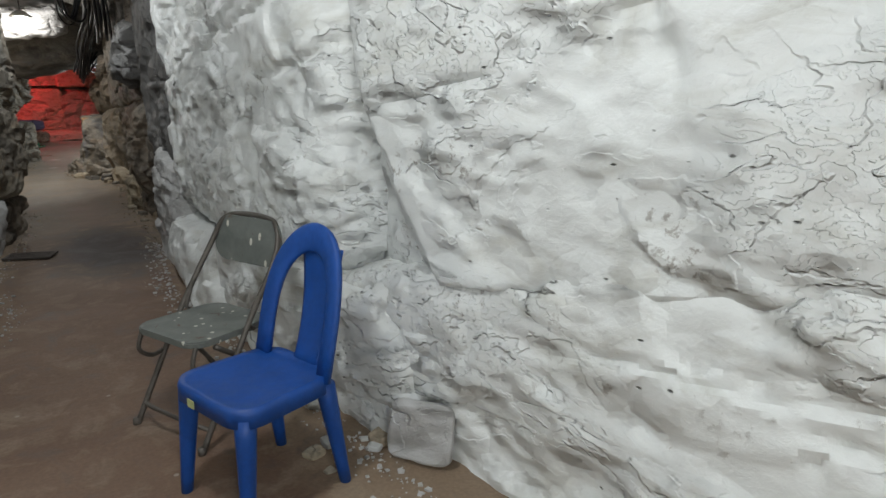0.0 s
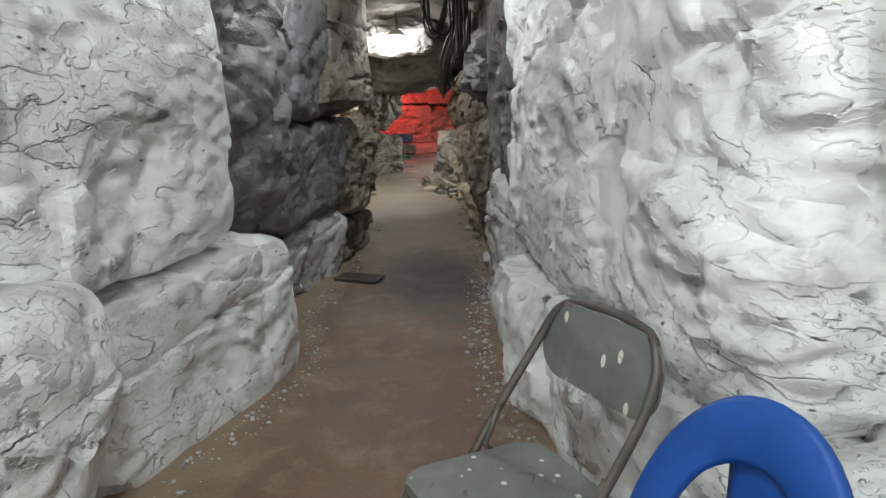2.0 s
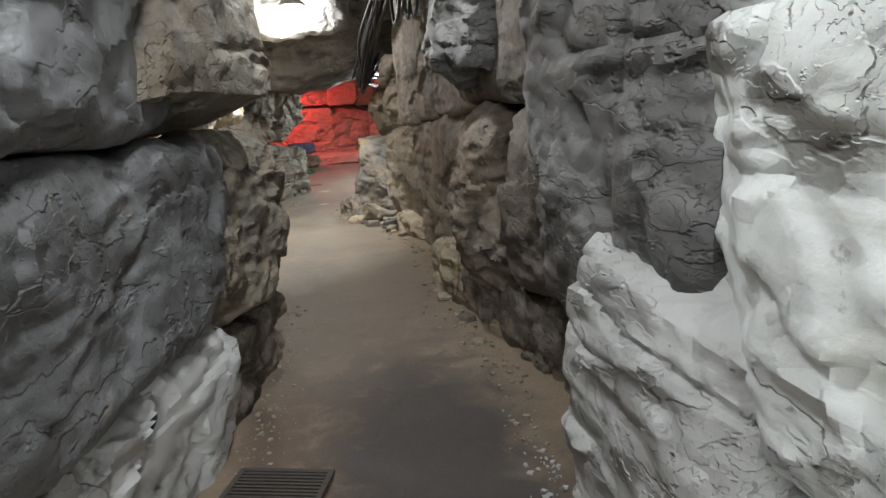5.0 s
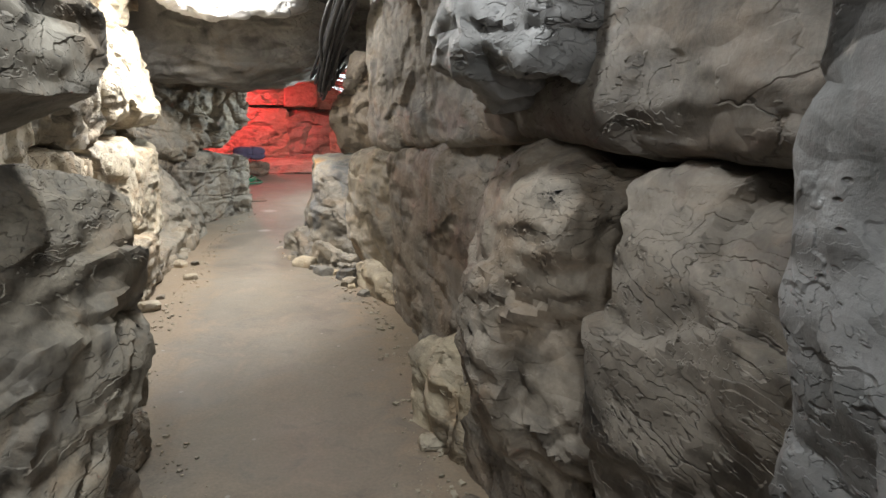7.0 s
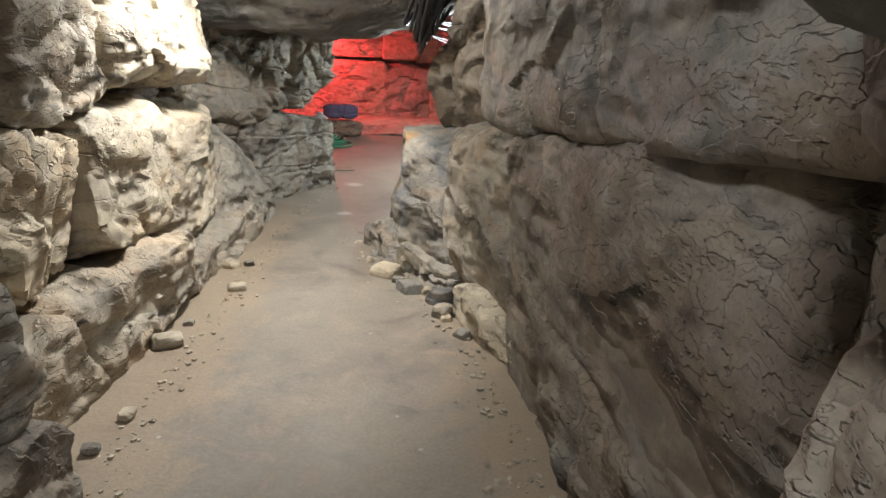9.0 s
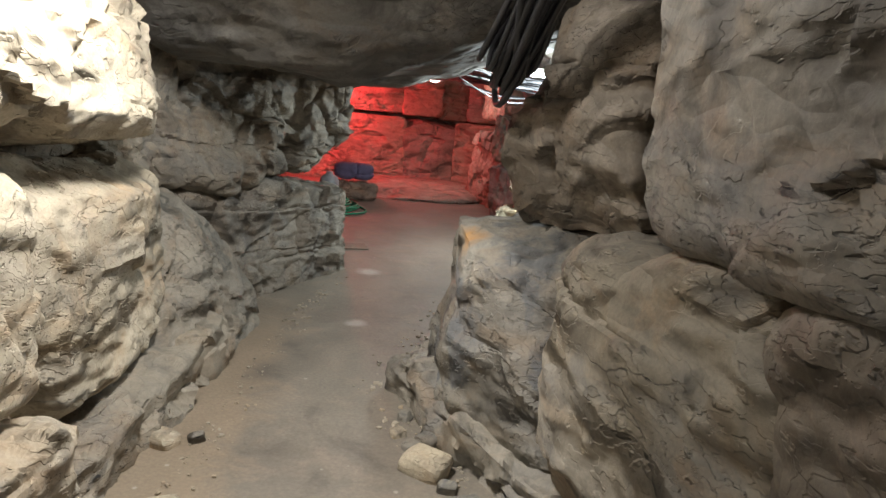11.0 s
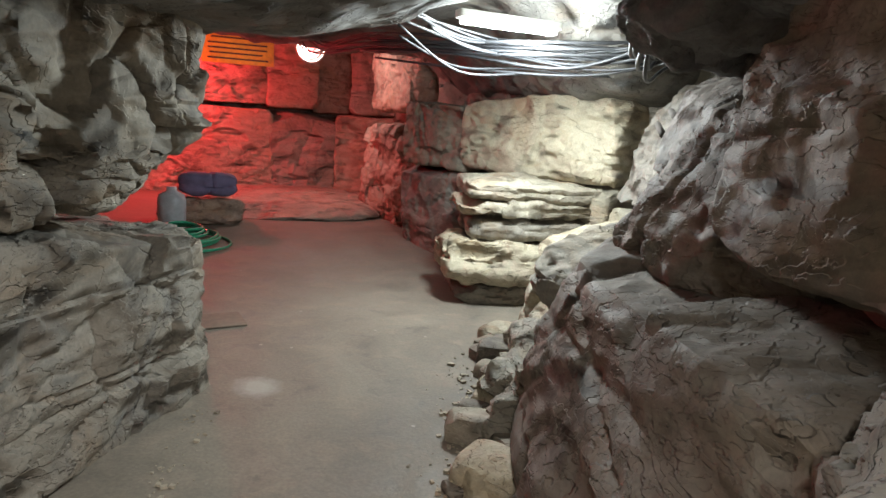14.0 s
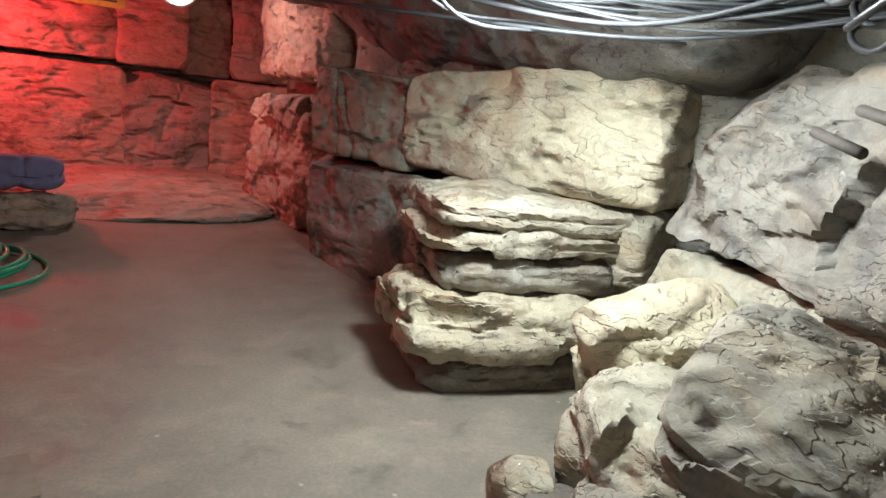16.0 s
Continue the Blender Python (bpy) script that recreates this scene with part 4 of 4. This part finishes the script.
def blue_chair(m):
    """A moulded armless chair; it faces +x, its foot's middle at the origin."""
    ob = new("plastic_chair")
    tagged(ob, "blue moulded plastic chair with an open loop back", "chair")
    w, d, h = 0.40, 0.40, 0.42
    bm = bmesh.new()
    outline = []
    for x, y in rounded(d, w, 0.09, 8):
        outline.append((x, y * (1.0 + 0.12 * x / d)))
    grid = [[bm.verts.new((x * k, y * k, h - 0.012 * (1 - k ** 4) + (0.0 if k < 1 else 0.0) + 0.006 * k * k)) for x, y in outline] for k in (0.25, 0.5, 0.75, 0.9, 1.0)]
    grid.append([bm.verts.new((x * 1.03, y * 1.03, h - 0.012)) for x, y in outline])
    grid.append([bm.verts.new((x * 1.03, y * 1.03, h - 0.055)) for x, y in outline])
    grid.append([bm.verts.new((x * 0.97, y * 0.97, h - 0.055)) for x, y in outline])
    grid.append([bm.verts.new((x * 0.9, y * 0.9, h - 0.03)) for x, y in outline])
    n = len(outline)
    bm.faces.new(grid[0])
    bm.faces.new(grid[-1][::-1])
    for a, b in zip(grid, grid[1:]):
        for k in range(n):
            bm.faces.new((a[k], b[k], b[(k + 1) % n], a[(k + 1) % n]))
    part("seat", bm, BLUE, ob, smooth=True)
    for sx, sy in ((1, 1), (1, -1), (-1, 1), (-1, -1)):
        bm = bmesh.new()
        rows = []
        for k in range(7):
            u = k / 6
            z = (h - 0.03) * (1 - u)
            cx, cy = sx * (0.155 + 0.035 * u + (0.02 * u if sx < 0 else 0)), sy * (0.165 + 0.025 * u)
            r = 0.036 - 0.016 * u
            rows.append([bm.verts.new((cx + r * math.cos(a), cy + r * math.sin(a), z)) for a in [2 * math.pi * j / 10 for j in range(10)]])
        for a, b in zip(rows, rows[1:]):
            for j in range(10):
                bm.faces.new((a[j], b[j], b[(j + 1) % 10], a[(j + 1) % 10]))
        bm.faces.new(rows[0])
        bm.faces.new(rows[-1][::-1])
        part("leg", bm, BLUE, ob, smooth=True)
    # back: an arched band with a splat in its middle
    bm = bmesh.new()
    pts, wid, nor = [], [], []
    for k in range(33):
        a = math.pi * k / 32
        u = math.sin(a)
        y = 0.172 * math.cos(a) * (1.0 + 0.14 * u)
        zz = u ** 0.62
        z = h - 0.02 + 0.44 * zz
        x = -0.175 - 0.11 * zz + 0.03 * (y / 0.165) ** 2
        pts.append(Vector((x, y, z)))
        wid.append(0.036 + 0.016 * u ** 4)
        nor.append(Vector((1, -0.15 * math.cos(a), 0.22)).normalized())
    ribbon(bm, pts, wid, nor, 0.022)
    part("backrest_frame", bm, BLUE, ob, smooth=True)
    bm = bmesh.new()
    pts, wid, nor = [], [], []
    for k in range(11):
        u = k / 10
        pts.append(Vector((-0.178 - 0.112 * u - 0.018 * math.sin(math.pi * u), 0.028, h - 0.02 + 0.415 * u)))
        wid.append(0.066 + 0.045 * u ** 1.6)
        nor.append(Vector((1, 0, 0.22)).normalized())
    ribbon(bm, pts, wid, nor, 0.012)
    part("back_splat", bm, BLUE, ob, smooth=True)
    bm = bmesh.new()
    slab(bm, rounded(0.028, 0.04, 0.004, 2), 0, 0.002)
    lab = part("sticker", bm, STICKER, ob, "small yellowed paper label")
    lab.matrix_local = Matrix.Translation((0.213, -0.05, h - 0.034)) @ Euler((0, radians(90), 0)).to_matrix().to_4x4()
    ob.matrix_world = m @ Matrix.Diagonal((0.96, 0.96, 0.98, 1))
    return ob


def folding_chair(m):
    """A steel folding chair; it faces +x."""
    ob = new("folding_chair")
    tagged(ob, "grey folding metal chair with chipped paint", "chair")
    bm = bmesh.new()
    slab(bm, rounded(0.39, 0.37, 0.06, 6), 0.395, 0.42, lambda v: Vector((v.x, v.y * (1 + 0.1 * v.x), v.z + 0.02 * v.x)))
    bmesh.ops.bevel(bm, geom=[e for e in bm.edges], offset=0.006, segments=2, affect="EDGES")
    part("seat", bm, GREY_PAINT, ob)
    bm = bmesh.new()
    outline = rounded(0.40, 0.19, 0.075, 7)
    rows = []
    for dz in (-0.004, 0.004):
        rows.append([bm.verts.new((-0.245 - 0.16 * y + 0.16 * (x * x) + dz, x, 0.70 + y)) for x, y in outline])
    bm.faces.new(rows[1])
    bm.faces.new(rows[0][::-1])
    for k in range(len(outline)):
        j = (k + 1) % len(outline)
        bm.faces.new((rows[0][k], rows[0][j], rows[1][j], rows[1][k]))
    part("backrest", bm, GREY_PAINT, ob)
    bm = bmesh.new()
    arch = [(0.215, 0.205, 0.0), (-0.02, 0.205, 0.40), (-0.20, 0.2, 0.66), (-0.255, 0.16, 0.775), (-0.275, 0.07, 0.80), (-0.275, -0.07, 0.80), (-0.255, -0.16, 0.775), (-0.20, -0.2, 0.66), (-0.02, -0.205, 0.40), (0.215, -0.205, 0.0)]
    tube(bm, curve_points(arch, 6), 0.0115)
    part("front_frame", bm, STEEL, ob, smooth=True)
    rear = [(-0.235, 0.185, 0.0), (-0.08, 0.185, 0.24), (0.10, 0.18, 0.385)]
    for s in (1, -1):
        bm = bmesh.new()
        tube(bm, curve_points([(x, y * s, z) for x, y, z in rear], 5), 0.0105)
        part("rear_leg", bm, STEEL, ob, smooth=True)
    bm = bmesh.new()
    tube(bm, [(-0.20, -0.185, 0.055), (-0.20, 0.185, 0.055)], 0.009)
    part("rear_stretcher", bm, STEEL, ob, smooth=True)
    bm = bmesh.new()
    tube(bm, curve_points([(0.17, 0.20, 0.08), (0.20, 0.1, 0.10), (0.20, -0.1, 0.10), (0.17, -0.20, 0.08)], 5), 0.009)
    part("front_stretcher", bm, STEEL, ob, smooth=True)
    for s in (1, -1):
        bm = bmesh.new()
        tube(bm, curve_points([(0.17, 0.165 * s, 0.40), (0.19, 0.168 * s, 0.33), (0.14, 0.17 * s, 0.285), (0.09, 0.172 * s, 0.29)], 5), 0.009)
        part("seat_hook", bm, STEEL, ob, smooth=True)
        bm = bmesh.new()
        tube(bm, [(-0.10, 0.2 * s, 0.53), (-0.05, 0.192 * s, 0.43), (-0.08, 0.187 * s, 0.40)], 0.009)
        part("hinge_arm", bm, STEEL, ob, smooth=True)
        for x, y in ((0.215, 0.205), (-0.235, 0.185)):
            bm = bmesh.new()
            tube(bm, [(x, y * s, -0.005), (x, y * s, 0.03)], 0.015)
            part("foot_cap", bm, STEEL, ob, "dark rubber foot cap", smooth=True)
    ob.matrix_world = m
    return ob


blue_chair(pose(0.47, 1.975, 0.0, 0, 0, 199))
folding_chair(pose(0.43, 2.57, 0.0, 0, 0, 206))

# ---- floor drain ----
IRON = plain_material("rusty_iron", (0.10, 0.085, 0.075), 0.75, 0.3, 40)
drain = new("drain_grate")
tagged(drain, "rusty iron drain grate set in the floor", "grate")
bm = bmesh.new()
for x, y, w, d in ((0, 0.11, 0.40, 0.022), (0, -0.11, 0.40, 0.022), (0.19, 0, 0.022, 0.2), (-0.19, 0, 0.022, 0.2)):
    slab(bm, [(x - w / 2, y - d / 2), (x + w / 2, y - d / 2), (x + w / 2, y + d / 2), (x - w / 2, y + d / 2)], 0.0, 0.022)
part("grate_frame", bm, IRON, drain)
for k in range(8):
    bm = bmesh.new()
    y = -0.085 + 0.0243 * k
    slab(bm, [(-0.18, y - 0.006), (0.18, y - 0.006), (0.18, y + 0.006), (-0.18, y + 0.006)], 0.003, 0.018)
    part("grate_bar", bm, IRON, drain)
bm = bmesh.new()
slab(bm, [(-0.18, -0.1), (0.18, -0.1), (0.18, 0.1), (-0.18, 0.1)], 0.0, 0.002)
part("grate_pit", bm, plain_material("drain_dark", (0.015, 0.014, 0.013), 0.9), drain)
drain.matrix_world = pose(-0.27, 5.98, 0.012, 0, 0, -18) @ Matrix.Diagonal((0.85, 0.8, 0.55, 1))

# ---- stone slab by the chairs, board on the floor ----
rock("stone_slab", (1.0, 1.84, 0.12), (0.25, 0.05, 0.22), PALEWASH, -52, n=14, p=7, cuts=4, rough=0.008, tilt=(-14, 0), label="loose flat stone leaning on the wall foot")
WOOD = plain_material("dusty_board", (0.22, 0.17, 0.13), 0.8, 0.0, 25)
bm = bmesh.new()
slab(bm, rounded(0.30, 0.26, 0.01, 2), 0.0, 0.009)
ob = part("floor_board", bevelled(bm, 0.002, 1), WOOD, None)
tagged(ob, "small dusty wooden board lying on the floor", "board")
ob.matrix_world = pose(-0.22, 15.07, floor_height(-0.22, 15.07) + 0.004, 0, 0, 12)

# ---- hose ----
GREEN = plain_material("green_hose", (0.02, 0.30, 0.17), 0.35, 0.0, 30, 0.3)
rnd = random.Random(8)
hose = new("garden_hose")
tagged(hose, "coiled green garden hose lying on the floor", "hose")
for loop in range(7):
    bm = bmesh.new()
    r = 0.40 - 0.035 * loop + rnd.uniform(-0.02, 0.02)
    ox, oy = rnd.uniform(-0.04, 0.04), rnd.uniform(-0.04, 0.04)
    z = 0.02 + 0.023 * loop
    ph = rnd.uniform(0, 6)
    pts = [(ox + r * math.cos(a) * 1.0, oy + r * 1.25 * math.sin(a), z + 0.008 * math.sin(2 * a + ph)) for a in [2 * math.pi * k / 40 for k in range(40)]]
    tube(bm, pts, 0.013, 8, True)
    part("hose_loop", bm, GREEN, hose, smooth=True)
hose.location = (-0.60, 17.45, 0.0)

# ---- red chamber things ----
YELLOW = plain_material("orange_sign_board", (0.80, 0.36, 0.03), 0.5)
INK = plain_material("dark_ink", (0.10, 0.03, 0.02), 0.6)
sign = new("warning_sign")
tagged(sign, "orange sign board with lines of small writing", "sign")
bm = bmesh.new()
slab(bm, rounded(0.95, 0.42, 0.01, 2), -0.012, 0.0)
part("board", bm, YELLOW, sign)
for k, (w, y) in enumerate(((0.62, 0.13), (0.78, 0.055), (0.78, -0.01), (0.7, -0.075), (0.8, -0.145))):
    bm = bmesh.new()
    slab(bm, rounded(w, 0.022, 0.004, 1, (w - 0.8) / 4, y), 0.002, 0.005)
    part("writing_line", bm, INK, sign)
sign.matrix_world = pose(-0.13, 20.95, 2.06, 90, 0, 0)

GLASS, gt, gn, gl, gp = material("lamp_glass")
gp.inputs["Base Color"].default_value = (0.9, 0.75, 0.72, 1)
gp.inputs["Roughness"].default_value = 0.15
gp.inputs["Transmission Weight"].default_value = 0.6
CHROME = plain_material("dull_chrome", (0.6, 0.58, 0.56), 0.3, 0.9, 30)
REDGLASS = plain_material("red_plastic", (0.45, 0.03, 0.03), 0.3)


def disc(bm, rings, n=28):
    rows = [[bm.verts.new((r * math.cos(2 * math.pi * k / n), r * math.sin(2 * math.pi * k / n), z)) for k in range(n)] for r, z in rings]
    for a, b in zip(rows, rows[1:]):
        for k in range(n):
            bm.faces.new((a[k], a[(k + 1) % n], b[(k + 1) % n], b[k]))
    bm.faces.new(rows[0][::-1])
    bm.faces.new(rows[-1])
    return bm


bulkhead = new("round_wall_lamp")
tagged(bulkhead, "round wall lamp with metal rim and red centre", "lamp")
bm = bmesh.new()
disc(bm, [(0.15, 0), (0.19, 0.01), (0.2, 0.05), (0.19, 0.085), (0.165, 0.085), (0.16, 0.06)])
part("rim", bm, CHROME, bulkhead, smooth=True)
bm = bmesh.new()
disc(bm, [(0.162, 0.062), (0.15, 0.09), (0.11, 0.115), (0.06, 0.125)])
part("lens", bm, GLASS, bulkhead, smooth=True)
bm = bmesh.new()
disc(bm, [(0.06, 0.126), (0.05, 0.14), (0.02, 0.148)])
part("lens_boss", bm, REDGLASS, bulkhead, smooth=True)
bulkhead.matrix_world = pose(0.76, 20.2, 2.08, 90, 0, 8)

PURPLE = plain_material("bluish_cloth", (0.16, 0.14, 0.24), 0.85, 0.0, 15)
rock("cushion", (-0.42, 18.6, 0.43), (0.60, 0.3, 0.26), PURPLE, 3, n=18, p=3.5, cuts=2, rough=0.012, label="bluish rolled cloth cushion on a stone")
rock("boulder", (-0.5, 18.75, 0.14), (0.9, 0.6, 0.3), REDROCK, 5, n=16, p=4, cuts=6, rough=0.03, label="low flat stone under the cloth cushion")
CLOUDY = plain_material("cloudy_plastic", (0.55, 0.58, 0.62), 0.35)
bm = bmesh.new()
disc(bm, [(0.10, 0.0), (0.13, 0.01), (0.135, 0.3), (0.12, 0.36), (0.05, 0.4), (0.045, 0.44)])
ob = part("water_jug", bm, CLOUDY, None, smooth=True)
tagged(ob, "cloudy plastic water jug standing on the floor", "jug")
ob.location = (-0.74, 18.15, 0.0)

# ---- lamps ----
BULB = glow_material("lit_bulb", (1.0, 0.97, 0.9), 9.0)
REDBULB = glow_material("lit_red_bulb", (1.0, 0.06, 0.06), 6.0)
ENAMEL = plain_material("white_enamel", (0.75, 0.75, 0.72), 0.35)
BLACK = plain_material("black_cable", (0.018, 0.018, 0.02), 0.45, 0.0, 30, 0.4)


def bulb_lamp(place, drop=0.25, size=0.055, shade=True, glow=None, label="lit bulb under a white enamel shade on a cable"):
    ob = new("hanging_lamp")
    tagged(ob, label, "lamp")
    bm = bmesh.new()
    disc(bm, [(size * 0.35, 0.07), (size * 0.8, 0.04), (size, 0.0), (size * 0.8, -0.045), (size * 0.3, -0.06)][::-1], 20)
    b = part("bulb", bm, glow or BULB, ob, smooth=True)
    b.visible_shadow = False
    if shade:
        bm = bmesh.new()
        disc(bm, [(0.14, 0.055), (0.135, 0.062), (0.06, 0.12), (0.03, 0.13)], 24)
        part("shade", bm, ENAMEL, ob, smooth=True)
    bm = bmesh.new()
    tube(bm, [(0, 0, 0.11), (0, 0, 0.13 + drop)], 0.008)
    part("cord", bm, BLACK, ob, smooth=True)
    ob.location = place
    return ob


bulb_lamp((-0.16, 10.66, 2.17), 0.3, 0.1)
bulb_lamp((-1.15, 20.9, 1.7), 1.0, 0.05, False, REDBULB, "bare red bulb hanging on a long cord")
# Fixture made up for the added middle fill lamp, out of view.
bulb_lamp((0.1, 7.2, 2.35), 0.2)
bulb_lamp((-0.05, 4.9, 2.3), 0.2)
bulb_lamp((0.0, 1.5, 2.4), 0.2)
bulb_lamp((0.0, -1.2, 1.8), 0.6)
TUBE = glow_material("lit_tube", (0.95, 1.0, 0.96), 14.0)
fixture = new("tube_lamp")
tagged(fixture, "lit fluorescent tube fixture under the roof", "lamp")
bm = bmesh.new()
slab(bm, rounded(0.66, 0.09, 0.01, 2), 0.03, 0.075)
part("housing", bevelled(bm, 0.004, 1), ENAMEL, fixture)
for y in (-0.022, 0.022):
    bm = bmesh.new()
    tube(bm, [(-0.30, y, 0.012), (0.30, y, 0.012)], 0.013)
    tb = part("tube", bm, TUBE, fixture, smooth=True)
    tb.visible_shadow = False
fixture.matrix_world = pose(1.38, 14.9, 1.76, 0, 0, 6)


# ---- cables and pins ----
def cable_bundle(label, routes, seed, spread, radius, count, mat=BLACK):
    rnd = random.Random(seed)
    ob = new("cable_bundle")
    tagged(ob, label, "cables")
    for route in routes:
        for _ in range(count):
            off = Vector([rnd.gauss(0, spread) for _ in range(3)])
            pts = [Vector(p) + off + Vector([rnd.gauss(0, spread * 0.6) for _ in range(3)]) for p in route]
            bm = bmesh.new()
            tube(bm, curve_points(pts, 7), radius * rnd.uniform(0.7, 1.3), 6)
            part("cable", bm, mat, ob, smooth=True)
    return ob


GREYCABLE = plain_material("dusty_grey_cable", (0.035, 0.036, 0.04), 0.6, 0.0, 30)
cable_bundle("thick black cable bundle drooping from the roof", [[(0.55, 8.6, 2.45), (0.62, 9.6, 2.2), (0.55, 10.6, 1.9), (0.50, 11.15, 1.5), (0.56, 11.5, 1.56), (0.72, 12.1, 1.8)]], 3, 0.042, 0.012, 26)
cable_bundle("looped black cables hanging under the roof", [[(0.25, 8.9, 2.5), (0.28, 9.0, 2.15), (0.42, 9.3, 2.1), (0.55, 9.3, 2.5)], [(0.62, 8.2, 2.5), (0.66, 8.4, 2.0), (0.70, 9.0, 1.9), (0.75, 9.6, 2.4)]], 5, 0.03, 0.013, 5)
cable_bundle("dusty cables strung along the roof of the far room", [[(0.7, 14.6, 1.72), (1.2, 15.1, 1.66), (1.7, 15.3, 1.66), (2.1, 15.0, 1.66), (2.95, 14.9, 1.7)], [(0.9, 16.8, 1.8), (1.3, 15.6, 1.7), (1.8, 14.8, 1.62), (2.1, 14.0, 1.72), (2.7, 13.5, 1.85)], [(0.6, 19.4, 2.4), (0.7, 18.6, 1.95), (1.0, 16.6, 1.82), (1.5, 15.2, 1.68), (2.2, 14.4, 1.66), (2.9, 14.2, 1.8)]], 7, 0.05, 0.008, 9, GREYCABLE)
cable_bundle("black cable loops beside the tube lamp", [[(1.5, 13.6, 1.75), (1.7, 14.0, 1.58), (2.0, 14.2, 1.62), (2.2, 13.8, 1.75), (2.8, 13.5, 1.9)]], 9, 0.05, 0.012, 9)
for a, b in (((2.03, 14.30, 1.27), (1.90, 14.07, 1.22)), ((2.0, 14.16, 1.34), (1.87, 13.93, 1.29))):
    bm = bmesh.new()
    tube(bm, [a, b], 0.017)
    tagged(part("iron_pin", bm, IRON, None, smooth=True), "dark iron pin driven into the rock face", "pin", "iron pins in the rock")

# ---- white plate under the roof ----
bm = bmesh.new()
slab(bm, [(-0.05, -0.005), (0.05, -0.005), (0.05, 0.005), (-0.05, 0.005)], 0.0, 0.22)
ob = part("plate", bevelled(bm, 0.002, 1), ENAMEL, None)
tagged(ob, "white enamel plate hanging under the low roof", "plate")
ob.matrix_world = pose(0.16, 12.6, 1.66, 0, -8, 0)
